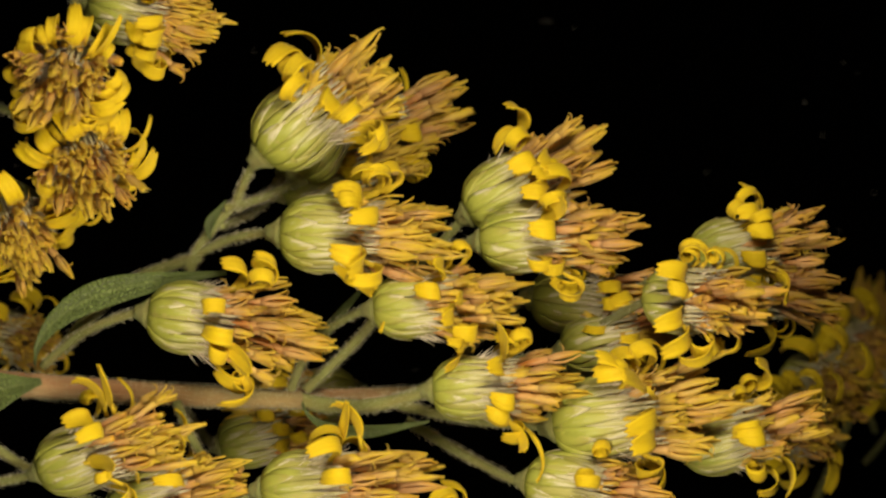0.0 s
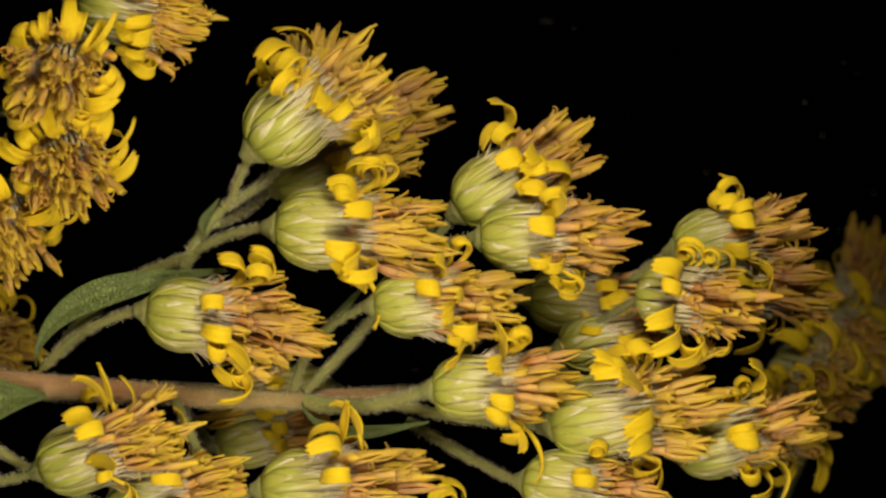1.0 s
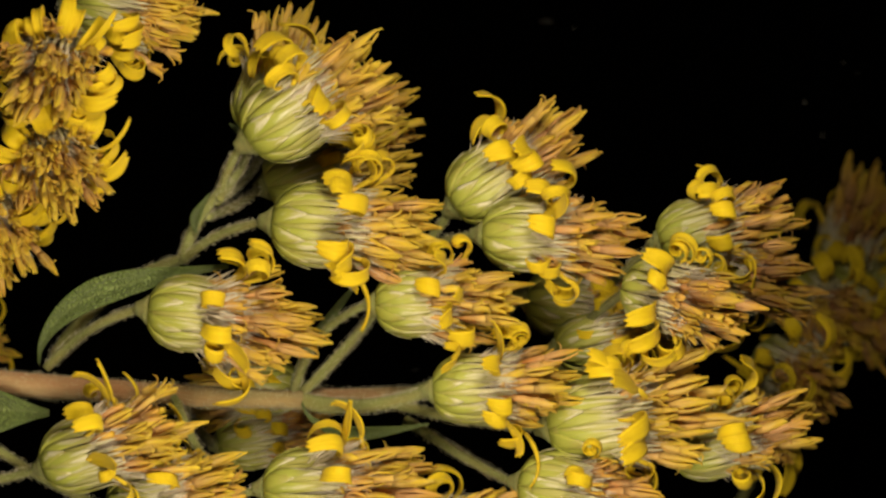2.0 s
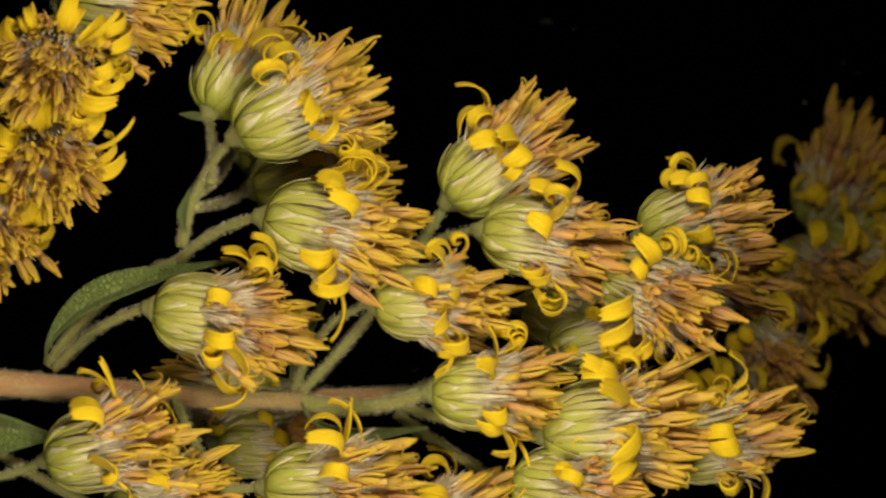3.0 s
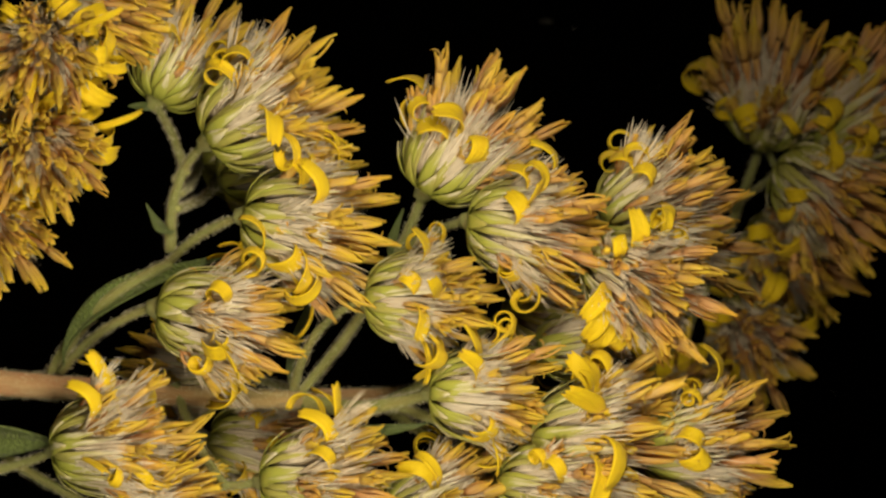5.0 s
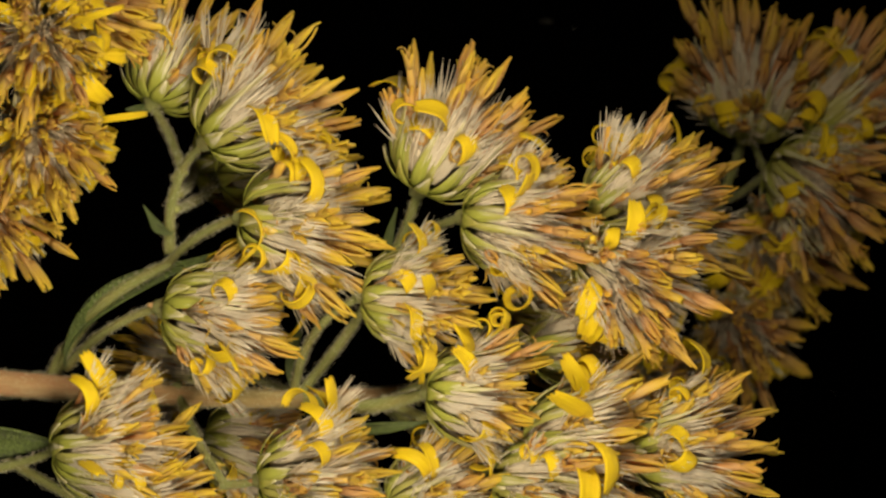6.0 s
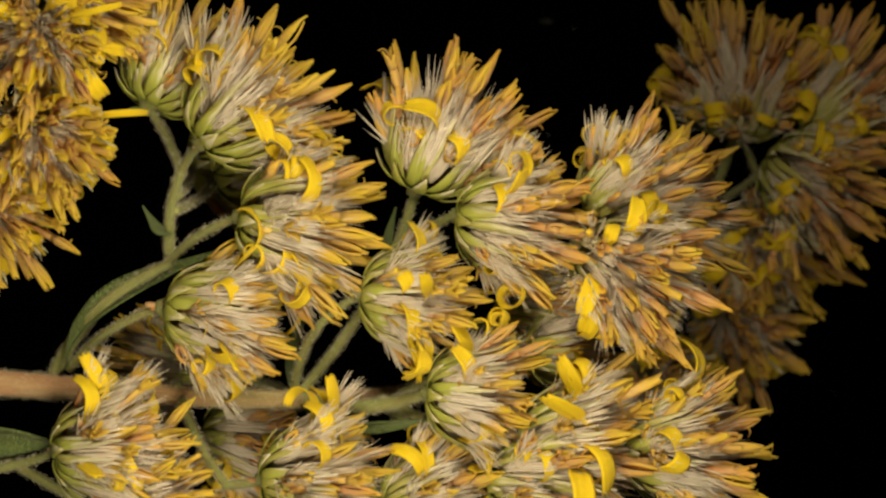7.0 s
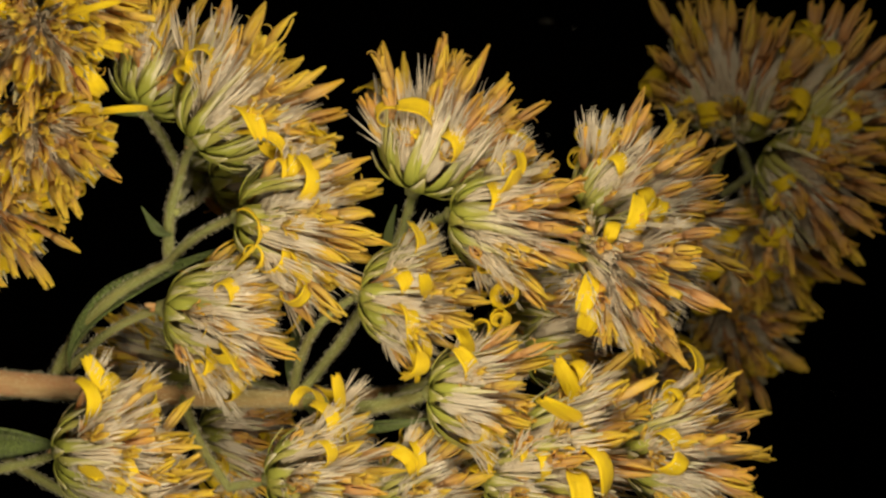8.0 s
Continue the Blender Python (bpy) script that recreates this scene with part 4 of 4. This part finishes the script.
stalk(rear, "stalk",
    [(0, 29.4, 125.5, -14.72, 31.6, 125, -11.72),
     (1.5, 26.74, 112.5, -8.95, 28.9, 112, -6),
     (3, 22.74, 90.5, -2.35, 24.87, 90, 0.56),
     (4.5, 19.08, 61.5, 2.34, 21.26, 61, 5.31),
     (6, 18.14, 56.5, 3.2, 20.42, 56, 6.31),
     (8, 17.31, 54.5, 3.45, 19.64, 54, 6.63)],
    0.2, 0.18, 0.1, 0, STALK, 6, 48, "")
stalk(rear, "stalk",
    [(0, 25, 122, -8.11, 27.5, 118, -6.11),
     (1.5, 22.63, 108, -5.06, 25.08, 104, -3.09),
     (3, 19.95, 85, -1.22, 22.37, 81, 0.71),
     (4.5, 16.85, 60, 2.29, 19.32, 56, 4.27),
     (6, 15.88, 56, 2.74, 18.48, 52, 4.81),
     (8, 15.39, 55, 3, 18.05, 51, 5.12)],
    0.2, 0.18, 0.1, 0, STALK, 6, 49, "")
stalk(rear, "stalk",
    [(0, 22.32, 96, -7.6, 23.82, 90, -5.6),
     (1.5, 20.43, 87, -5.55, 21.93, 81, -3.55),
     (3, 19.08, 83, -2.68, 20.62, 77, -0.64),
     (4.5, 17.33, 71, -1.73, 18.92, 65, 0.35),
     (6, 16.43, 70, -1.26, 18.1, 64, 0.93),
     (8, 16.06, 70, -0.97, 17.77, 64, 1.27)],
    0.2, 0.18, 0.1, 0, STALK, 6, 50, "")
stalk(rear, "stalk",
    [(0, 18.46, 64, -9.24, 19.46, 58, -7.24),
     (1.5, 17.24, 60, -8.51, 18.24, 54, -6.51),
     (3, 16.34, 66, -7.1, 17.37, 60, -5.06),
     (4.5, 15.49, 64, -6.22, 16.55, 58, -4.14),
     (6, 15.14, 69, -6.01, 16.27, 63, -3.83),
     (8, 14.98, 70, -5.8, 16.14, 64, -3.57)],
    0.2, 0.18, 0.1, 0, STALK, 6, 51, "")
stalk(rear, "stalk",
    [(0, 13.96, 50, -10.64, 16.96, 45, -9.64),
     (1.5, 12.72, 47, -10.12, 15.72, 42, -9.12),
     (3, 10.4, 57, -9.75, 13.5, 52, -8.73),
     (4.5, 9.23, 61, -9.23, 12.35, 56, -8.2),
     (6, 8.26, 59, -8.67, 11.4, 54, -7.63),
     (8, 7.84, 57, -8.47, 10.98, 52, -7.43)],
    0.2, 0.18, 0.1, 0, STALK, 6, 52, "")

flower_head("plump yellow goldenrod head with round green cup, tallest on its stalk", 1.08,
            [(0, -8.2, 0, 3.98, 40, 8),
             (1.5, -8.7, 0, 4.4, 37, 8),
             (3, -9.22, 0, 4.98, 27, 8),
             (4.5, -10.35, 0, 4.73, 28, 8),
             (6, -10.48, 0, 4.78, 35, 8),
             (8, -10.98, 0, 4.78, 40, 8)], petals=((-134, 3.9, 10, 'fold'), (-172, 3.4, 30, 'roll'), (-88, 3.4, 5, 'fold'), (-18, 4.5, 15, 'roll'), (-2, 4.2, 20, 'fold'), (12, 2.9, 10, 'fold')), loose=6, push=0, drop=0.5, silk=0.6, seed=0)
flower_head("goldenrod head half hidden behind two neighbouring heads", 0.95,
            [(0, -7.69, 7, 2.55, 22, 0),
             (1.5, -8.15, 7, 2.81, 20, 0),
             (3, -8.93, 7, 2.73, 15, 0),
             (4.5, -10.21, 7, 2.86, 15, 0),
             (6, -10.32, 7, 3.17, 18, 0),
             (8, -10.58, 7, 3.07, 18, 0)], seed=1)
flower_head("shaded brownish goldenrod head behind the green-cupped heads", 0.95,
            [(0, -5.83, 9, 4.45, 18, -5),
             (1.5, -7.39, 9, 4.66, 16, -5),
             (3, -9.73, 9, 4.5, 8, -5),
             (4.5, -11.03, 9, 4.19, 8, -5),
             (6, -11.5, 9, 3.77, 8, -5),
             (8, -11.81, 9, 3.93, 8, -5)], push=0.8, drop=1.0, aged=True, seed=2)
flower_head("yellow goldenrod head with pale green cup and bushy florets", 1.02,
            [(0, -7.44, -1, 0.72, -2, 8),
             (1.5, -7.69, -1, 1.07, -2, 8),
             (3, -8.01, -1, 1.42, -12, 8),
             (4.5, -8.76, -1, 1.47, -9, 8),
             (6, -8.86, -1, 1.39, -8, 8),
             (8, -8.96, -1, 1.42, -6, 8)], petals=((-140, 3.4, 10, 'fold'), (-112, 3.9, 5, 'fold'), (-62, 3.3, 5, 'fold'), (-48, 4.3, 10, 'hook'), (-35, 2.6, 5, 'flat'), (-178, 4.2, 10, 'roll'), (165, 5.0, 20, 'hook')), loose=6, push=0.9, drop=1.2, silk=0.8, seed=3)
flower_head("single goldenrod head with slender green cup beside a long leaf", 0.96,
            [(0, -13.21, -1.5, -2.78, -7, 6),
             (1.5, -13.26, -1.5, -2.66, -6, 6),
             (3, -12.89, -1.5, -2.58, -8, 6),
             (4.5, -12.81, -1.5, -2.58, -9, 6),
             (6, -12.39, -1.5, -2.58, -8, 6),
             (8, -12.27, -1.5, -2.61, -8, 6)], fan=46, petals=((-165, 5.2, 10, 'hook'), (-150, 5.4, 0, 'hook'), (175, 5.2, 20, 'roll'), (-62, 4.1, 20, 'flat'), (-75, 3.9, 10, 'fold'), (-8, 4.8, 20, 'fold'), (10, 5.0, 30, 'hook')), loose=6, splay=13, push=1.6, drop=2.3, fluff=1.25, silk=1.1, seed=4)
flower_head("small goldenrod head on two thin hairy stalks", 0.85,
            [(0, -3.29, -1, -2.66, 4, 8),
             (1.5, -3.21, -1, -2.46, 3, 8),
             (3, -3.14, -1, -2.36, 0, 8),
             (4.5, -3.41, -1, -2.26, 0, 8),
             (6, -3.56, -1, -2.09, -2, 8),
             (8, -3.63, -1, -2.02, -4, 8)], petals=((-150, 3.2, 5, 'fold'), (-80, 3.8, 5, 'fold'), (-95, 4.8, 40, 'flat'), (-40, 4.5, 10, 'hook'), (-52, 5.2, 15, 'fold'), (172, 5.0, 20, 'roll')), loose=6, push=1.0, drop=1.4, silk=0.9, seed=5)
flower_head("goldenrod head at the end of the main stem", 0.85,
            [(0, -0.7, -1.5, -6.23, 3, 6),
             (1.5, -0.67, -1.5, -6.21, 3, 6),
             (3, -0.65, -1.5, -6.31, 0, 6),
             (4.5, -0.62, -1.5, -6.36, -1, 6),
             (6, -0.7, -1.5, -6.28, -2, 6),
             (8, -0.6, -1.5, -6.31, -3, 6)], petals=((-150, 3.9, 60, 'flat'), (180, 4.8, 10, 'roll'), (-170, 5.0, 0, 'hook'), (-52, 3.8, 10, 'fold'), (-25, 4.2, 30, 'flat'), (8, 4.8, 30, 'thin')), loose=6, push=1.0, drop=1.4, silk=0.9, seed=6)
flower_head("wide goldenrod head with a green cup and crowded tan florets", 1.12,
            [(0, 4.6, 0, -7.85, 8, 12),
             (1.5, 4.48, 0, -7.8, 8, 12),
             (3, 4.28, 0, -8.18, 5, 12),
             (4.5, 4.05, 0, -8.5, 5, 12),
             (6, 3.65, 0, -8.78, 4, 12),
             (8, 3.4, 0, -9.03, 5, 12)], petals=((-140, 3.7, 75, 'flat'), (-118, 4.4, 75, 'flat'), (-88, 3.8, 5, 'fold'), (-20, 4.0, 10, 'hook'), (-160, 4.4, 20, 'roll')), loose=6, push=0.5, drop=1.3, seed=7)
flower_head("goldenrod head that turns upward and fans out on a bare stalk", 0.98,
            [(0, 0.91, 2, 1.41, 30, 6),
             (1.5, 0.35, 2, 1.59, 33, 6),
             (3, 0.15, 2, 2.04, 38, 6),
             (4.5, -0.68, 2, 2.4, 50, 6),
             (6, -1.11, 2, 2.6, 60, 6),
             (8, -1.31, 2, 2.67, 68, 6)], petals=((-150, 4.0, 10, 'hook'), (-168, 3.4, 10, 'fold'), (-105, 3.6, 5, 'fold'), (-85, 4.6, 10, 'fold'), (-20, 4.2, 20, 'hook')), loose=6, push=0.4, drop=0.3, aged=True, seed=8)
flower_head("goldenrod head with tan florets below the upright head", 0.92,
            [(0, 1.4, 0.3, 0.28, 5, 10),
             (1.5, 1.48, 0.3, 0.53, 3, 10),
             (3, 1.6, 0.3, 0.83, -8, 10),
             (4.5, 1.2, 0.3, 1.15, -9, 10),
             (6, 0.9, 0.3, 1.4, -8, 10),
             (8, 0.4, 0.3, 1.53, -8, 10)], petals=((-155, 3.1, 10, 'fold'), (-120, 3.4, 20, 'flat'), (-95, 3.6, 5, 'fold'), (-15, 4.5, 15, 'roll'), (-45, 4.0, 20, 'hook')), loose=6, push=0.9, drop=0.8, aged=True, silk=0.5, seed=9)
flower_head("goldenrod head tilted forward with tan shaggy florets", 0.92,
            [(0, 9.19, 1, -2.24, 0, 48),
             (1.5, 8.69, 1, -1.93, -8, 48),
             (3, 7.68, 1, -1.23, -24, 48),
             (4.5, 7.31, 1, -0.73, -28, 48),
             (6, 6.93, 1, -0.35, -30, 48),
             (8, 6.93, 1, -0.1, -32, 48)], petals=((-170, 3.4, 10, 'roll'), (-130, 3.2, 10, 'fold'), (-70, 3.3, 5, 'fold'), (-10, 4.2, 20, 'hook'), (160, 4.0, 20, 'roll')), loose=6, push=0.4, drop=0.3, aged=True, seed=10)
flower_head("goldenrod head with grey-white down and few curled petals", 0.85,
            [(0, 10.92, 3, -0.48, 14, 5),
             (1.5, 9.83, 3, 0.03, 16, 5),
             (3, 8.72, 3, 0.53, 20, 5),
             (4.5, 7.45, 3, 0.99, 28, 5),
             (6, 6.69, 3, 1.5, 32, 5),
             (8, 6.39, 3, 1.55, 38, 5)], petals=((180, 3.6, 10, 'roll'), (-130, 3.6, 5, 'fold'), (-100, 4.2, 10, 'fold'), (-10, 4.0, 20, 'hook')), loose=6, push=0.9, drop=0.6, aged=True, silk=1.0, seed=11)
flower_head("broad tan goldenrod head beside the main cluster", 0.95,
            [(0, 10.35, 1.5, -8.91, 14, 15),
             (1.5, 10.02, 1.5, -9.04, 14, 15),
             (3, 9.59, 1.5, -8.99, 12, 15),
             (4.5, 9.09, 1.5, -9.16, 9, 15),
             (6, 8.46, 1.5, -9.04, 7, 15),
             (8, 8.21, 1.5, -9.11, 6, 15)], push=0.2, drop=0.4, aged=True, seed=12)
flower_head("low goldenrod head with white silky down below the stem", 0.9,
            [(0, -17.76, -3.5, -9.77, 18, 15),
             (1.5, -17.62, -3.5, -9.62, 18, 15),
             (3, -17.32, -3.5, -9.2, 12, 15),
             (4.5, -17, -3.5, -8.83, 8, 15),
             (6, -16.83, -3.5, -8.71, 5, 15),
             (8, -16.7, -3.5, -8.83, 3, 15)], petals=((-175, 4.3, 65, 'flat'), (-160, 4.9, 60, 'flat'), (-135, 3.6, 10, 'fold'), (-82, 3.2, 15, 'flat'), (-30, 4.2, 20, 'hook')), loose=6, push=1.2, drop=1.7, fluff=1.25, silk=1.1, seed=13)
flower_head("goldenrod head at the lower edge with two upright petals", 0.95,
            [(0, -8.15, -2, -10.58, 5, 12),
             (1.5, -8.08, -2, -10.53, 4, 12),
             (3, -7.9, -2, -10.43, 1, 12),
             (4.5, -7.98, -2, -10.23, 1, 12),
             (6, -7.98, -2, -10.13, 2, 12),
             (8, -7.58, -2, -10.08, 2, 12)], petals=((-160, 4.1, 50, 'flat'), (-172, 5.0, 70, 'flat'), (-100, 4.4, 5, 'fold'), (-40, 4.0, 10, 'hook')), loose=6, push=1.7, drop=2.4, fluff=1.25, silk=1.1, seed=14)
flower_head("dark brown goldenrod head in the shade under the stem", 0.8,
            [(0, -10.51, 9, -9.08, 12, 5),
             (1.5, -10.57, 9, -9.03, 12, 5),
             (3, -10.51, 9, -8.95, 0, 5),
             (4.5, -10.77, 9, -8.82, -10, 5),
             (6, -11.03, 9, -8.69, -15, 5),
             (8, -11.29, 9, -8.43, -15, 5)], aged=True, seed=15)
flower_head("goldenrod head hanging low under the crowded cluster", 0.95,
            [(0, 3.53, 0, -10.23, -8, 20),
             (1.5, 3.35, 0, -10.28, -8, 20),
             (3, 3.03, 0, -10.35, -8, 20),
             (4.5, 2.7, 0, -10.35, -6, 20),
             (6, 2.4, 0, -10.28, -5, 20),
             (8, 2.1, 0, -10.28, -5, 20)], aged=True, seed=16)
flower_head("goldenrod head cut off by the lower edge of the spray", 0.9,
            [(0, -14.78, -1, -11.42, 14, 15),
             (1.5, -14.78, -1, -11.42, 14, 15),
             (3, -14.91, -1, -11.55, 12, 15),
             (4.5, -14.91, -1, -11.55, 12, 15),
             (6, -15.03, -1, -11.55, 10, 15),
             (8, -15.03, -1, -11.55, 10, 15)], silk=0.9, seed=17)
flower_head("drooping goldenrod head rising from below", 0.9,
            [(0, -2.36, 1, -14.29, 20, 10),
             (1.5, -2.36, 1, -14.04, 20, 10),
             (3, -2.36, 1, -13.03, 20, 10),
             (4.5, -2.36, 1, -12.28, 18, 10),
             (6, -2.36, 1, -11.65, 18, 10),
             (8, -2.86, 1, -11.53, 18, 10)], silk=0.8, seed=18)
flower_head("pale goldenrod head wedged behind its neighbours", 0.8,
            [(0, 5.13, 4.5, -4.69, 12, 0),
             (1.5, 5, 4.5, -4.62, 12, 0),
             (3, 4.62, 4.5, -4.57, 14, 0),
             (4.5, 4.23, 4.5, -4.52, 12, 0),
             (6, 3.85, 4.5, -4.44, 10, 0),
             (8, 3.6, 4.5, -4.52, 10, 0)], push=0.8, drop=1.2, aged=True, seed=19)
flower_head("green-cupped goldenrod head that bends back behind its neighbour", 0.85,
            [(0, -6.68, 2.8, 3.01, 60, -12),
             (1.5, -7.65, 2.8, 4.38, 76, -12),
             (3, -10.53, 2.8, 5.98, 60, -12),
             (4.5, -12.67, 2.6, 6.5, 60, -12),
             (6, -13.05, 2.6, 6.43, 62, -12),
             (8, -13.56, 2.6, 6.3, 60, -12)], seed=20)
flower_head("goldenrod head with curled petals atop the neighbouring spray", 0.85,
            [(0, -15.85, 0, 10.9, -13, 10),
             (1.5, -16.48, 0, 10.95, -12, 10),
             (3, -16.98, 0, 11.03, -12, 10),
             (4.5, -17.4, 0, 11.15, -12, 10),
             (6, -17.8, 0, 11.28, -10, 10),
             (8, -18.1, 0, 11.53, -8, 10)], florets=68, fan=46, loose=26, fluff=0.2, seed=21)
flower_head("nodding goldenrod head that faces forward and down", 0.88,
            [(0, -16.23, -1, 8.86, -100, 66),
             (1.5, -16.65, -1, 9.11, -100, 66),
             (3, -16.92, -1, 9.23, -98, 66),
             (4.5, -17.32, -1, 9.48, -92, 66),
             (6, -17.64, -1, 9.73, -85, 66),
             (8, -17.82, -1, 9.98, -82, 66)], florets=68, fan=46, shut=22, loose=26, fluff=0.2, seed=22)
flower_head("golden goldenrod head facing forward below the nodding one", 0.88,
            [(0, -16.39, 0.5, 5.04, -58, 62),
             (1.5, -17.51, 0.5, 5.16, -62, 62),
             (3, -17.89, 0.5, 5.16, -62, 62),
             (4.5, -18.27, 0.5, 5.41, -58, 62),
             (6, -18.14, 0.5, 5.54, -55, 62),
             (8, -18.14, 0.5, 5.66, -52, 62)], florets=68, fan=46, shut=22, loose=26, fluff=0.2, seed=23)
flower_head("lowest golden goldenrod head of the neighbouring spray", 0.85,
            [(0, -19.61, 1.5, 2.42, -60, 55),
             (1.5, -20.36, 1.5, 2.54, -60, 55),
             (3, -20.61, 1.5, 2.29, -60, 55),
             (4.5, -20.74, 1.5, 2.16, -60, 55),
             (6, -20.79, 1.5, 2.29, -60, 55),
             (8, -20.79, 1.5, 2.42, -60, 55)], florets=68, fan=46, loose=26, fluff=0.2, seed=24)
flower_head("dark goldenrod head far behind the main stem", 0.85,
            [(0, -23.94, 42, -4.44, -8, 50),
             (1.5, -26.02, 42, -4.44, -8, 50),
             (3, -28.4, 42, -4.73, -8, 50),
             (4.5, -29.3, 42, -4.73, -8, 50),
             (6, -29.89, 42, -4.73, -8, 50),
             (8, -29.89, 42, -4.73, -8, 50)], seed=25)
flower_head("yellow goldenrod head that creeps along behind the stem", 0.8,
            [(0, -3.75, 9, -6.48, 190, 5),
             (1.5, -5.57, 9, -6.48, 185, 5),
             (3, -7.65, 9, -6.22, 180, 5),
             (4.5, -9.21, 9, -5.91, 178, 5),
             (6, -10.25, 9, -5.7, 175, 5),
             (8, -11.42, 9, -5.57, 174, 5)], seed=26)
flower_head("large shaded goldenrod head on the rear spray", 1.24,
            [(0, 28.85, 125, -10.15, 80, 30),
             (1.5, 26.64, 112, -4.49, 75, 30),
             (3, 23.11, 90, 1.26, 65, 30),
             (4.5, 18.71, 61, 5.31, 75, 30),
             (6, 16.81, 56, 6.46, 82, 30),
             (8, 15.81, 54, 6.5, 85, 30)], fan=62, shut=10, loose=14, fluff=0.35, aged=True, seed=27)
flower_head("rear goldenrod head with green cup leaning outward", 1.22,
            [(0, 31.6, 125, -11.72, 40, 15),
             (1.5, 28.9, 112, -6, 35, 15),
             (3, 24.87, 90, 0.56, 30, 15),
             (4.5, 21.26, 61, 5.31, 30, 15),
             (6, 20.42, 56, 6.31, 35, 15),
             (8, 19.64, 54, 6.63, 38, 15)], shut=10, loose=14, fluff=0.35, aged=True, seed=28)
flower_head("rear goldenrod head turned downward in half shade", 1.13,
            [(0, 27.5, 118, -6.11, -30, 30),
             (1.5, 25.08, 104, -3.09, -35, 30),
             (3, 22.37, 81, 0.71, -40, 30),
             (4.5, 19.32, 56, 4.27, -40, 30),
             (6, 18.48, 52, 4.81, -35, 30),
             (8, 18.05, 51, 5.12, -35, 30)], shut=10, loose=14, fluff=0.35, aged=True, seed=29)
flower_head("brown goldenrod head hanging on the rear spray", 1.13,
            [(0, 23.82, 90, -5.6, -20, 62),
             (1.5, 21.93, 81, -3.55, -35, 62),
             (3, 20.62, 77, -0.64, -45, 62),
             (4.5, 18.92, 65, 0.35, -45, 62),
             (6, 18.1, 64, 0.93, -45, 62),
             (8, 17.77, 64, 1.27, -45, 62)], shut=10, loose=14, fluff=0.35, aged=True, seed=30)
flower_head("lower brown goldenrod head of the rear spray", 0.99,
            [(0, 19.46, 58, -7.24, -10, 62),
             (1.5, 18.24, 54, -6.51, -20, 62),
             (3, 17.37, 60, -5.06, -48, 62),
             (4.5, 16.55, 58, -4.14, -55, 62),
             (6, 16.27, 63, -3.83, -58, 62),
             (8, 16.14, 64, -3.57, -58, 62)], shut=10, loose=14, fluff=0.35, aged=True, seed=31)
flower_head("goldenrod head deep in the shade behind the broad head", 0.99,
            [(0, 16.96, 45, -9.64, 5, 62),
             (1.5, 15.72, 42, -9.12, 0, 62),
             (3, 13.5, 52, -8.73, -20, 62),
             (4.5, 12.35, 56, -8.2, -28, 62),
             (6, 11.4, 54, -7.63, -30, 62),
             (8, 10.98, 52, -7.43, -30, 62)], loose=14, fluff=0.35, aged=True, seed=32)
flower_head("shaded brown goldenrod head tucked behind the front heads", 0.9,
            [(0, 3.74, 5.5, -2.15, -5, 0),
             (1.5, 3.61, 5.5, -2.15, -5, 0),
             (3, 3.36, 5.5, -2.54, -10, 0),
             (4.5, 3.1, 5.5, -2.67, -12, 0),
             (6, 2.72, 5.5, -2.67, -12, 0),
             (8, 2.59, 5.5, -2.67, -12, 0)], aged=True, seed=33)
flower_head("brown shaded goldenrod head behind the downy head", 0.95,
            [(0, 12.47, 22, -1.62, -5, 24),
             (1.5, 11.63, 22, -1.35, -5, 24),
             (3, 10.17, 22, -0.8, -5, 24),
             (4.5, 9.05, 22, 0.03, 0, 24),
             (6, 8.97, 22, 1.13, 8, 24),
             (8, 8.83, 22, 1.54, 10, 24)], aged=True, seed=34)

# ---- everything that dries, opens and sinks ----
def motions():
    for ob, rows in MOVES:
        walk(ob, rows)


motions()
